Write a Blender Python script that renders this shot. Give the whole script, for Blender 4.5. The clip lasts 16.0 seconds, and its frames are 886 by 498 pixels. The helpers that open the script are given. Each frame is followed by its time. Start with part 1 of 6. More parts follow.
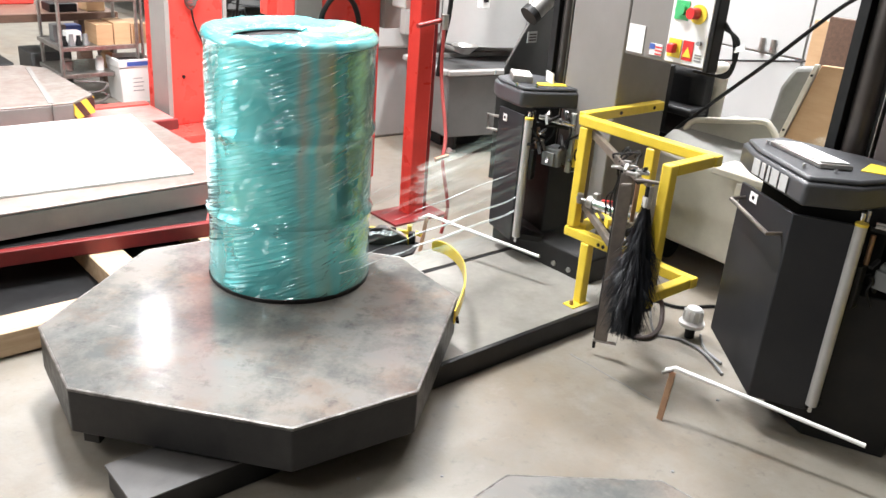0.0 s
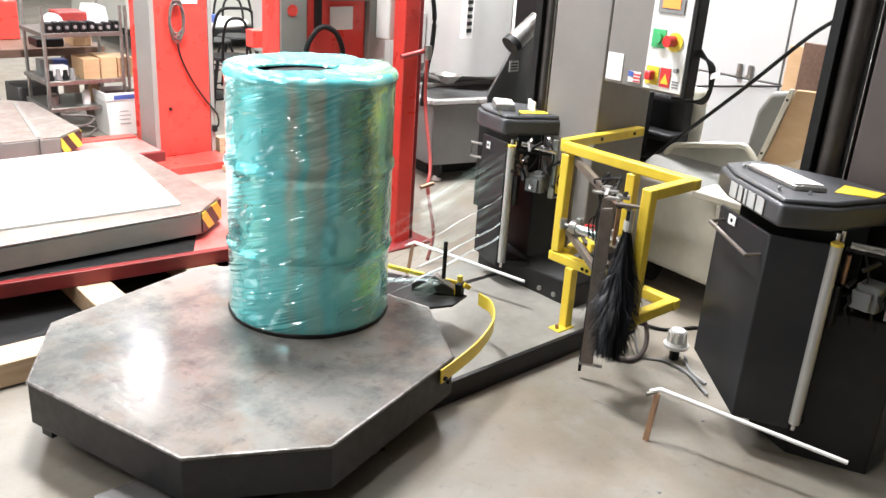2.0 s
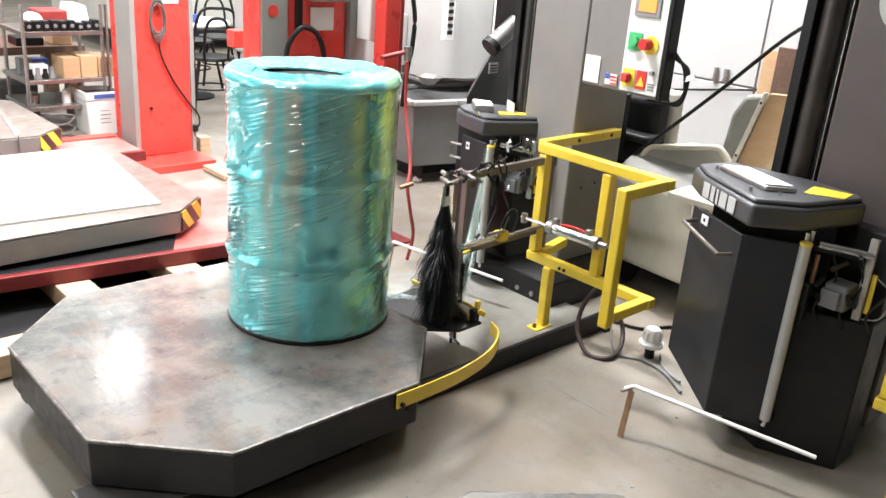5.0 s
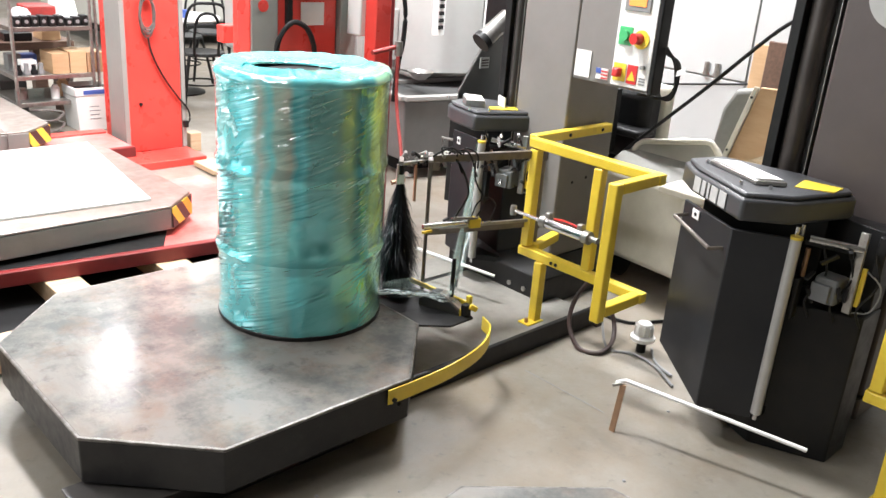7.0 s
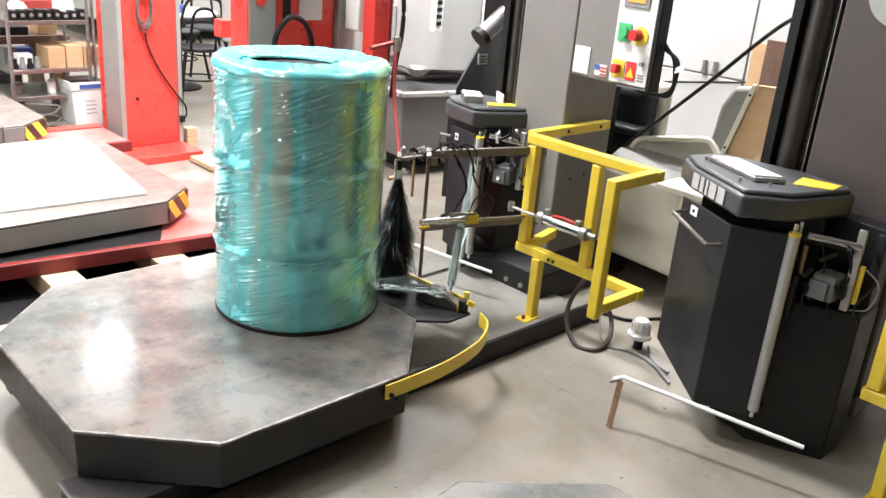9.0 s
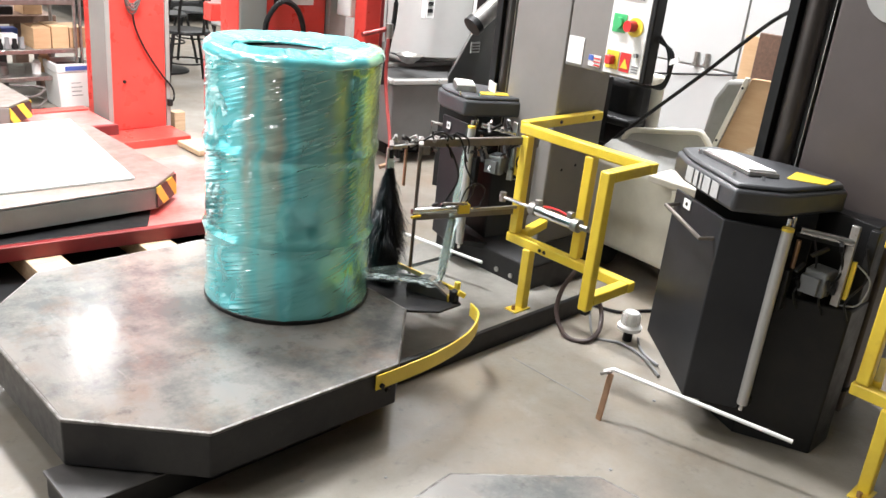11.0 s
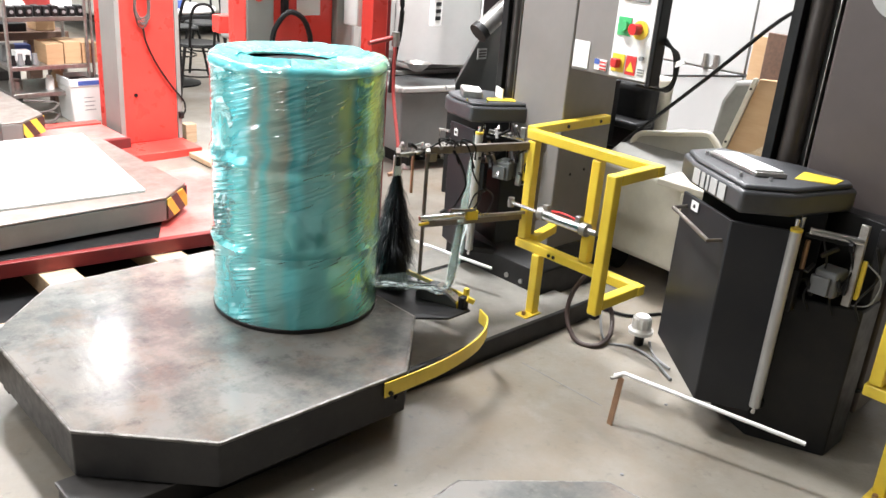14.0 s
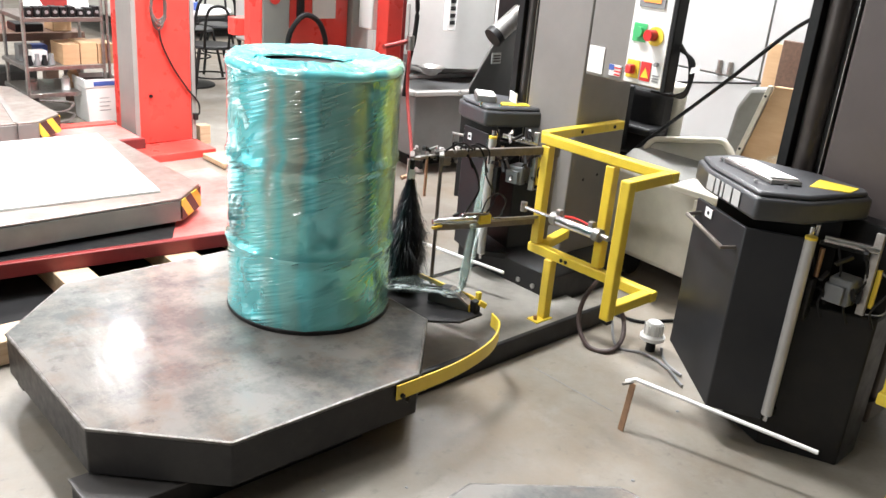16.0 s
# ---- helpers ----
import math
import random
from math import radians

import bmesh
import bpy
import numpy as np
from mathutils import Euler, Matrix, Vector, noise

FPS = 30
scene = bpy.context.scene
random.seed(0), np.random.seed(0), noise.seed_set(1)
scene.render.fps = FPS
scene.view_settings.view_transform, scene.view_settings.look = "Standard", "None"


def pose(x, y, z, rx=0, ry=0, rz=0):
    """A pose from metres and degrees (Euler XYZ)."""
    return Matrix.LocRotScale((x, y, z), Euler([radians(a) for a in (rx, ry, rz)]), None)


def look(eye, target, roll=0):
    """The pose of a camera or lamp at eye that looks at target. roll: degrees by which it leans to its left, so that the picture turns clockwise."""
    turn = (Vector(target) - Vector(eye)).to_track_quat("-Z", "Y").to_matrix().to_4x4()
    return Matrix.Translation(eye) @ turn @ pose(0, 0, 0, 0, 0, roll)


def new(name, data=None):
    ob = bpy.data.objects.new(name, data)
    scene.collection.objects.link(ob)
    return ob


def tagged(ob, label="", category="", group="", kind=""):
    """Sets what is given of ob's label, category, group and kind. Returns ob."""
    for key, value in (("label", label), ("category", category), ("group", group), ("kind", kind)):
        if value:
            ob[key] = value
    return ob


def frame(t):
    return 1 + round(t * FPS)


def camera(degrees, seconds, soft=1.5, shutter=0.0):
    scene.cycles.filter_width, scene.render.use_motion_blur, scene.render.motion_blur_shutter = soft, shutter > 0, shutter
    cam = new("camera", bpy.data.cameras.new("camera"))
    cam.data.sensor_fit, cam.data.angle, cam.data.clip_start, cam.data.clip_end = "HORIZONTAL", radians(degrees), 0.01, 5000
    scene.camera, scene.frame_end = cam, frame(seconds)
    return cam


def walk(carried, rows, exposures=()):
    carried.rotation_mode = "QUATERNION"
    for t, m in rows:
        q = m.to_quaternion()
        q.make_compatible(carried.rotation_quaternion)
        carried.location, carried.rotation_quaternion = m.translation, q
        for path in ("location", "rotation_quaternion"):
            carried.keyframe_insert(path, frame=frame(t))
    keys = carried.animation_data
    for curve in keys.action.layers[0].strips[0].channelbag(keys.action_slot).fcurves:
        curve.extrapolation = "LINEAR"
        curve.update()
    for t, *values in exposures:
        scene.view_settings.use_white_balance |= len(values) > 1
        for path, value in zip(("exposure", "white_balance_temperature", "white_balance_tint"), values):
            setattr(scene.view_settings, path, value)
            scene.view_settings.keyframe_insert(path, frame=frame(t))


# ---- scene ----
cam = camera(55.23, 16.0)
PATH = [
    (0, look((-1.2704, -2.2953, 1.5917), (0.2734, -0.5817, 0.6274), 4.526)),
    (0.5, look((-1.2679, -2.3010, 1.5962), (0.2899, -0.5852, 0.6586), 4.429)),
    (1, look((-1.2734, -2.3112, 1.5960), (0.2939, -0.5908, 0.6830), 4.174)),
    (1.5, look((-1.2769, -2.3218, 1.5993), (0.2979, -0.6007, 0.7005), 4.066)),
    (2, look((-1.2864, -2.3311, 1.6030), (0.2985, -0.6130, 0.7164), 3.859)),
    (2.5, look((-1.2817, -2.3435, 1.6071), (0.3082, -0.6284, 0.7236), 3.967)),
    (3, look((-1.2820, -2.3527, 1.6057), (0.3104, -0.6371, 0.7274), 4.133)),
    (3.5, look((-1.2948, -2.3651, 1.6030), (0.3047, -0.6529, 0.7313), 4.390)),
    (4, look((-1.2999, -2.3704, 1.6069), (0.3126, -0.6705, 0.7351), 4.246)),
    (6.5, look((-1.2939, -2.3671, 1.5980), (0.3418, -0.6955, 0.7147), 4.730)),
    (7, look((-1.2930, -2.3688, 1.6013), (0.3452, -0.7018, 0.7141), 4.467)),
    (7.5, look((-1.2885, -2.3790, 1.6041), (0.3498, -0.7116, 0.7179), 4.069)),
    (8, look((-1.2904, -2.3753, 1.6015), (0.3487, -0.7069, 0.7185), 4.274)),
    (8.5, look((-1.2984, -2.3641, 1.5973), (0.3440, -0.6993, 0.7136), 4.703)),
    (9, look((-1.2966, -2.3621, 1.5891), (0.3503, -0.7056, 0.6981), 4.898)),
    (11.5, look((-1.2995, -2.3246, 1.5875), (0.3740, -0.7132, 0.6639), 6.146)),
    (12, look((-1.2973, -2.3222, 1.5845), (0.3736, -0.7095, 0.6585), 6.022)),
    (12.5, look((-1.2966, -2.3235, 1.5868), (0.3610, -0.7003, 0.6554), 5.466)),
    (13, look((-1.2957, -2.3293, 1.5893), (0.3551, -0.6989, 0.6584), 5.114)),
    (13.5, look((-1.2912, -2.3349, 1.5904), (0.3551, -0.6962, 0.6663), 5.205)),
    (14, look((-1.2779, -2.3534, 1.5898), (0.3628, -0.6990, 0.6836), 4.632)),
    (14.5, look((-1.2763, -2.3645, 1.5933), (0.3525, -0.6923, 0.6984), 4.496)),
    (15, look((-1.2804, -2.3668, 1.5940), (0.3445, -0.6883, 0.7041), 4.278)),
    (15.5, look((-1.2843, -2.3595, 1.5918), (0.3384, -0.6772, 0.7049), 4.443)),
    (16, look((-1.2915, -2.3495, 1.5888), (0.3311, -0.6725, 0.6917), 5.090)),
]
walk(cam, PATH)

# ---- world, lights, exposure ----
world = bpy.data.worlds.new("hall_world")
scene.world = world
world.use_nodes = True
world.node_tree.nodes["Background"].inputs[0].default_value = (0.75, 0.8, 0.85, 1)
world.node_tree.nodes["Background"].inputs[1].default_value = 1.0
scene.view_settings.exposure = 0.08


# ---- materials ----
def mat(name, color, rough=0.5, metal=0.0, color2=None, scale=6.0, mix=0.5, bump=0.0, bscale=60.0,
        rvar=0.0, stretch=(1, 1, 1), coat=0.0, emit=0.0, alpha=1.0, trans=0.0, detail=6.0, lo=0.35, hi=0.65):
    m = bpy.data.materials.new(name)
    m.use_nodes = True
    nt = m.node_tree
    b = nt.nodes["Principled BSDF"]
    b.inputs["Base Color"].default_value = (*color, 1)
    b.inputs["Roughness"].default_value = rough
    b.inputs["Metallic"].default_value = metal
    b.inputs["Coat Weight"].default_value = coat
    b.inputs["Specular IOR Level"].default_value = 0.3 if max(color) < 0.05 and rough > 0.3 else 0.5
    b.inputs["Transmission Weight"].default_value = trans
    b.inputs["Alpha"].default_value = alpha
    if emit:
        b.inputs["Emission Color"].default_value = (*color, 1)
        b.inputs["Emission Strength"].default_value = emit
    tc = nt.nodes.new("ShaderNodeTexCoord")
    mp = nt.nodes.new("ShaderNodeMapping")
    mp.inputs["Scale"].default_value = stretch
    nt.links.new(tc.outputs["Object"], mp.inputs[0])
    if color2 is not None:
        n = nt.nodes.new("ShaderNodeTexNoise")
        n.inputs["Scale"].default_value = scale
        n.inputs["Detail"].default_value = detail
        n.inputs["Roughness"].default_value = 0.65
        nt.links.new(mp.outputs[0], n.inputs["Vector"])
        r = nt.nodes.new("ShaderNodeMapRange")
        r.inputs[1].default_value, r.inputs[2].default_value = lo, hi
        r.inputs[4].default_value = mix * 2 if mix < 0.5 else 1.0
        nt.links.new(n.outputs[0], r.inputs[0])
        x = nt.nodes.new("ShaderNodeMix")
        x.data_type = "RGBA"
        x.inputs[6].default_value, x.inputs[7].default_value = (*color, 1), (*color2, 1)
        nt.links.new(r.outputs[0], x.inputs[0])
        nt.links.new(x.outputs[2], b.inputs["Base Color"])
        if rvar:
            q = nt.nodes.new("ShaderNodeMapRange")
            q.inputs[1].default_value, q.inputs[2].default_value = 0.2, 0.8
            q.inputs[3].default_value, q.inputs[4].default_value = rough - rvar, rough + rvar
            n2 = nt.nodes.new("ShaderNodeTexNoise")
            n2.inputs["Scale"].default_value = scale * 3.1
            n2.inputs["Detail"].default_value = 8
            nt.links.new(mp.outputs[0], n2.inputs["Vector"])
            nt.links.new(n2.outputs[0], q.inputs[0])
            nt.links.new(q.outputs[0], b.inputs["Roughness"])
    if bump:
        bn = nt.nodes.new("ShaderNodeTexNoise")
        bn.inputs["Scale"].default_value = bscale
        bn.inputs["Detail"].default_value = 5
        nt.links.new(mp.outputs[0], bn.inputs["Vector"])
        bp = nt.nodes.new("ShaderNodeBump")
        bp.inputs["Strength"].default_value = bump
        bp.inputs["Distance"].default_value = 0.01
        nt.links.new(bn.outputs[0], bp.inputs["Height"])
        nt.links.new(bp.outputs[0], b.inputs["Normal"])
    return m


def stripes(name, c1, c2, width, way):
    """Slanting hazard stripes of the given width; way is the direction across them."""
    m = mat(name, c1, 0.45)
    nt = m.node_tree
    b = nt.nodes["Principled BSDF"]
    tc = nt.nodes.new("ShaderNodeTexCoord")
    d = nt.nodes.new("ShaderNodeVectorMath")
    d.operation = "DOT_PRODUCT"
    d.inputs[1].default_value = Vector(way).normalized() / (2 * width)
    f = nt.nodes.new("ShaderNodeMath")
    f.operation = "FRACT"
    g = nt.nodes.new("ShaderNodeMath")
    g.operation = "GREATER_THAN"
    g.inputs[1].default_value = 0.5
    x = nt.nodes.new("ShaderNodeMix")
    x.data_type = "RGBA"
    x.inputs[6].default_value, x.inputs[7].default_value = (*c1, 1), (*c2, 1)
    nt.links.new(tc.outputs["Object"], d.inputs[0])
    nt.links.new(d.outputs["Value"], f.inputs[0])
    nt.links.new(f.outputs[0], g.inputs[0])
    nt.links.new(g.outputs[0], x.inputs[0])
    nt.links.new(x.outputs[2], b.inputs["Base Color"])
    return m


M = {}
M["concrete"] = mat("concrete_floor", (0.195, 0.175, 0.145), 0.42, 0, (0.285, 0.262, 0.225), 2.2, 0.5, 0.08, 60, 0.12, detail=10, lo=0.3, hi=0.7)
M["plate"] = mat("dark_steel_plate", (0.20, 0.208, 0.203), 0.16, 0.06, (0.265, 0.22, 0.185), 3.0, 0.5, 0.16, 22, 0.10, (1, 0.45, 1), lo=0.25, hi=0.8)
M["plate"].node_tree.nodes["Principled BSDF"].inputs["Specular IOR Level"].default_value = 0.19
M["plate_side"] = mat("painted_slab_side", (0.016, 0.0155, 0.017), 0.42, 0.0, (0.026, 0.025, 0.025), 9, 0.5, 0.04, 60, 0.1)
M["beam"] = mat("dark_grey_steel_beam", (0.060, 0.056, 0.054), 0.5, 0, (0.085, 0.078, 0.074), 8, 0.5, 0.04, 50, 0.1)
M["base"] = mat("grey_base_plate", (0.215, 0.205, 0.185), 0.5, 0.0, (0.29, 0.275, 0.245), 5, 0.5, 0.04, 50, 0.1)
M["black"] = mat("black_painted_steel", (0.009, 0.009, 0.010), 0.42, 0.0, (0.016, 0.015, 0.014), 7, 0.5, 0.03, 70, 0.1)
M["panel"] = mat("charcoal_powder_coat", (0.022, 0.023, 0.026), 0.33, 0.1, (0.03, 0.03, 0.032), 4, 0.5, 0.03, 260, 0.06)
M["head"] = mat("charcoal_plastic", (0.052, 0.053, 0.057), 0.38, 0.0, (0.064, 0.065, 0.069), 10, 0.5, 0.06, 320)
M["mast"] = mat("grey_powder_coat", (0.20, 0.184, 0.172), 0.48, 0.1, (0.23, 0.212, 0.2), 2.5, 0.5, 0.03, 300)
M["brownmast"] = mat("brown_grey_powder_coat", (0.074, 0.060, 0.057), 0.5, 0.05, (0.088, 0.072, 0.068), 2.5, 0.5, 0.03, 300)
M["guard"] = mat("dark_bronze_tube", (0.05, 0.043, 0.04), 0.35, 0.6, (0.07, 0.06, 0.055), 6, 0.5)
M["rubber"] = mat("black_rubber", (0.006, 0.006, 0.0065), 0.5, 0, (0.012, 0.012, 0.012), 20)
M["yellow"] = mat("yellow_paint", (0.84, 0.63, 0.06), 0.36, 0, (0.76, 0.54, 0.05), 8, 0.5, 0.05, 30, 0.1)
M["ylabel"] = mat("yellow_label", (0.85, 0.62, 0.05), 0.5, 0, (0.7, 0.5, 0.05), 90, 0.2)
M["red"] = mat("red_paint", (0.74, 0.068, 0.052), 0.3, 0, (0.64, 0.05, 0.04), 3, 0.5, 0.03, 40, 0.08)
# darker red for the post, and painted shade for the platform beams
M["dkred"] = mat("dark_red_and_beam_shade", (0.22, 0.016, 0.017), 0.45, 0, (0.16, 0.014, 0.014), 6, 0.5, 0.04, 40, 0.1)
M["greycol"] = mat("warm_grey_paint", (0.26, 0.25, 0.235), 0.45, 0, (0.30, 0.29, 0.27), 3, 0.5, 0.03, 60)
M["steel"] = mat("galvanised_steel", (0.42, 0.41, 0.39), 0.35, 0.85, (0.30, 0.28, 0.26), 30, 0.5, 0.05, 90, 0.1)
M["chrome"] = mat("bright_steel", (0.72, 0.72, 0.72), 0.2, 1.0, (0.55, 0.55, 0.55), 40, 0.4)
M["link"] = mat("brown_grey_steel", (0.16, 0.14, 0.125), 0.42, 0.5, (0.22, 0.19, 0.17), 25, 0.5, 0.05, 80, 0.1)
M["slabgrey"] = mat("grey_steel_slab", (0.24, 0.235, 0.225), 0.45, 0.3, (0.30, 0.285, 0.265), 4, 0.5, 0.04, 40, 0.1)
M["rusty"] = mat("worn_steel_top", (0.30, 0.275, 0.25), 0.42, 0.4, (0.24, 0.19, 0.16), 7, 0.5, 0.05, 30, 0.12)
M["white"] = mat("white_paper", (0.82, 0.81, 0.79), 0.55, 0, (0.76, 0.75, 0.73), 3, 0.5, 0.02, 20)
M["whitepl"] = mat("white_panel", (0.80, 0.79, 0.77), 0.35, 0, (0.74, 0.73, 0.71), 6, 0.3)
M["wall"] = mat("painted_wall", (0.47, 0.475, 0.47), 0.6, 0, (0.43, 0.435, 0.43), 1.2, 0.5, 0.03, 40)
M["wallgrn"] = mat("grey_green_panel", (0.40, 0.40, 0.36), 0.5, 0, (0.45, 0.45, 0.41), 1.5, 0.5, 0.03, 40)
M["beige"] = mat("cream_plastic", (0.80, 0.76, 0.65), 0.42, 0, (0.66, 0.62, 0.52), 4, 0.5, 0.02, 60)
M["seat"] = mat("grey_vinyl", (0.30, 0.295, 0.27), 0.5, 0, (0.24, 0.235, 0.215), 9, 0.5, 0.08, 40)
M["pad"] = mat("pale_grey_padding", (0.47, 0.455, 0.41), 0.5, 0, (0.40, 0.39, 0.35), 6, 0.5, 0.05, 40)
M["card"] = mat("cardboard", (0.50, 0.32, 0.17), 0.7, 0, (0.56, 0.37, 0.21), 5, 0.5, 0.05, 30, 0.0, (1, 1, 6))
M["wood"] = mat("pine_wood", (0.58, 0.43, 0.28), 0.6, 0, (0.45, 0.31, 0.19), 5, 0.5, 0.12, 30, 0.1, (1, 9, 9))
M["dkwood"] = mat("dark_wood", (0.16, 0.09, 0.06), 0.55, 0, (0.11, 0.065, 0.045), 8, 0.5, 0.08, 40, 0.1, (1, 7, 7))
M["bin"] = mat("grey_plastic_tub", (0.13, 0.135, 0.135), 0.5, 0, (0.16, 0.165, 0.165), 5, 0.5, 0.03, 60)
M["machine"] = mat("pale_grey_enamel", (0.40, 0.40, 0.385), 0.4, 0, (0.35, 0.35, 0.335), 2, 0.5, 0.02, 60)
M["brass"] = mat("copper_pipe", (0.42, 0.25, 0.15), 0.4, 0.6, (0.32, 0.2, 0.13), 30)
M["hose"] = mat("red_hose", (0.34, 0.04, 0.035), 0.45, 0, (0.26, 0.035, 0.03), 20)
M["brown"] = mat("brown_hose", (0.055, 0.034, 0.03), 0.5, 0, (0.04, 0.025, 0.022), 20)
M["green"] = mat("green_button", (0.06, 0.45, 0.16), 0.35, 0, (0.05, 0.38, 0.13), 40, 0.3)
M["redbtn"] = mat("red_button", (0.65, 0.03, 0.03), 0.3, 0, (0.55, 0.03, 0.03), 40, 0.3)
M["screen"] = mat("lit_screen", (0.95, 0.28, 0.05), 0.3, 0, None, emit=0.6)
M["blue"] = mat("blue_plastic", (0.06, 0.12, 0.42), 0.5, 0, (0.05, 0.1, 0.36), 20, 0.3)
M["grey"] = mat("mid_grey_plastic", (0.22, 0.22, 0.22), 0.5, 0, (0.27, 0.27, 0.27), 20)
M["lamp"] = mat("fluorescent_tube", (1.0, 0.97, 0.9), 0.4, 0, None, emit=9.0)
M["ceil"] = mat("ceiling_paint", (0.50, 0.50, 0.48), 0.7, 0, (0.44, 0.44, 0.42), 1.5)
M["hazard"] = stripes("hazard_tape", (0.80, 0.60, 0.06), (0.035, 0.02, 0.018), 0.05, (0.7, 0.7, 1.0))
M["brush"] = mat("black_bristle", (0.004, 0.004, 0.005), 0.45, 0, (0.009, 0.010, 0.014), 60, 0.5)
M["letter"] = mat("light_grey_print", (0.46, 0.46, 0.45), 0.5, 0, (0.40, 0.40, 0.39), 60, 0.3)
M["roller"] = mat("grey_roller_sleeve", (0.50, 0.49, 0.475), 0.32, 0.25, (0.43, 0.42, 0.405), 12, 0.5)


def dirt_or_sheen(m, color, scale, lo, hi, amount, stretch=(1, 1, 1)):
    """Lay patches of dirt, rust, scuffs or painted sheen of another colour over a material."""
    nt = m.node_tree
    b = nt.nodes["Principled BSDF"]
    src = b.inputs["Base Color"].links[0].from_socket
    tc = nt.nodes.new("ShaderNodeTexCoord")
    mp = nt.nodes.new("ShaderNodeMapping")
    mp.inputs["Scale"].default_value = stretch
    mp.inputs["Location"].default_value = (3.1, 1.7, 0.4)
    n = nt.nodes.new("ShaderNodeTexNoise")
    n.inputs["Scale"].default_value = scale
    n.inputs["Detail"].default_value = 9
    n.inputs["Roughness"].default_value = 0.7
    r = nt.nodes.new("ShaderNodeMapRange")
    r.inputs[1].default_value, r.inputs[2].default_value, r.inputs[4].default_value = lo, hi, amount
    x = nt.nodes.new("ShaderNodeMix")
    x.data_type = "RGBA"
    x.inputs[7].default_value = (*color, 1)
    nt.links.new(tc.outputs["Object"], mp.inputs[0])
    nt.links.new(mp.outputs[0], n.inputs["Vector"])
    nt.links.new(n.outputs[0], r.inputs[0])
    nt.links.new(r.outputs[0], x.inputs[0])
    nt.links.new(src, x.inputs[6])
    nt.links.new(x.outputs[2], b.inputs["Base Color"])


dirt_or_sheen(M["concrete"], (0.15, 0.125, 0.10), 0.9, 0.46, 0.70, 0.65)
dirt_or_sheen(M["concrete"], (0.20, 0.145, 0.09), 1.7, 0.46, 0.66, 0.55)
dirt_or_sheen(M["concrete"], (0.10, 0.09, 0.08), 3.3, 0.56, 0.74, 0.4, (1, 0.5, 1))
dirt_or_sheen(M["concrete"], (0.10, 0.09, 0.08), 22, 0.58, 0.75, 0.6)
dirt_or_sheen(M["concrete"], (0.36, 0.345, 0.32), 5, 0.58, 0.8, 0.5)
dirt_or_sheen(M["plate"], (0.09, 0.10, 0.098), 3.2, 0.44, 0.60, 0.75)
dirt_or_sheen(M["plate"], (0.19, 0.12, 0.08), 5, 0.50, 0.72, 0.55)
dirt_or_sheen(M["plate"], (0.05, 0.05, 0.048), 12, 0.56, 0.75, 0.65)
dirt_or_sheen(M["plate"], (0.36, 0.33, 0.30), 40, 0.62, 0.78, 0.6, (1, 0.15, 1))
M["deck"] = mat("red_paint_with_sheen", (0.66, 0.075, 0.06), 0.4, 0, (0.56, 0.06, 0.05), 3, 0.5, 0.03, 40, 0.1)
# pale pink patches paint the glossy haze on the deck
dirt_or_sheen(M["deck"], (0.62, 0.43, 0.40), 2.5, 0.30, 0.66, 0.6)
dirt_or_sheen(M["base"], (0.13, 0.12, 0.105), 4, 0.5, 0.75, 0.6)
dirt_or_sheen(M["rusty"], (0.40, 0.38, 0.35), 9, 0.5, 0.75, 0.5)
dirt_or_sheen(M["yellow"], (0.45, 0.28, 0.05), 14, 0.6, 0.75, 0.5)
dirt_or_sheen(M["plate_side"], (0.05, 0.047, 0.045), 16, 0.6, 0.75, 0.4)
M["edge"] = mat("worn_bright_steel_edge", (0.30, 0.285, 0.27), 0.42, 0.6, (0.11, 0.10, 0.09), 22, 0.5, 0.15, 60, 0.12)
dirt_or_sheen(M["mast"], (0.12, 0.11, 0.10), 3, 0.55, 0.8, 0.4)
M["cable"] = mat("grey_brown_cable", (0.10, 0.085, 0.078), 0.5, 0, (0.14, 0.12, 0.11), 20)
M["chute"] = mat("dark_chute_paint", (0.060, 0.060, 0.060), 0.5, 0, (0.075, 0.075, 0.073), 5, 0.5, 0.03, 60)


def film_mat(name, color, alpha, scale=(3, 3, 60)):
    """Clear stretch film: faint tint, fine streaks, glossy."""
    m = mat(name, color, 0.22, 0, None)
    nt = m.node_tree
    b = nt.nodes["Principled BSDF"]
    tc = nt.nodes.new("ShaderNodeTexCoord")
    mp = nt.nodes.new("ShaderNodeMapping")
    mp.inputs["Scale"].default_value = scale
    n = nt.nodes.new("ShaderNodeTexNoise")
    n.inputs["Scale"].default_value = 1.0
    n.inputs["Detail"].default_value = 5
    r = nt.nodes.new("ShaderNodeMapRange")
    r.inputs[1].default_value, r.inputs[2].default_value = 0.45, 0.8
    r.inputs[3].default_value, r.inputs[4].default_value = alpha * 0.5, min(1, alpha * 3.5)
    nt.links.new(tc.outputs["Object"], mp.inputs[0])
    nt.links.new(mp.outputs[0], n.inputs["Vector"])
    nt.links.new(n.outputs[0], r.inputs[0])
    nt.links.new(r.outputs[0], b.inputs["Alpha"])
    return m


M["film"] = film_mat("stretch_film", (0.72, 0.90, 0.80), 0.045, (3, 3, 45))
M["filmrope"] = film_mat("bunched_film", (0.90, 1.0, 1.0), 0.28, (3, 60, 60))


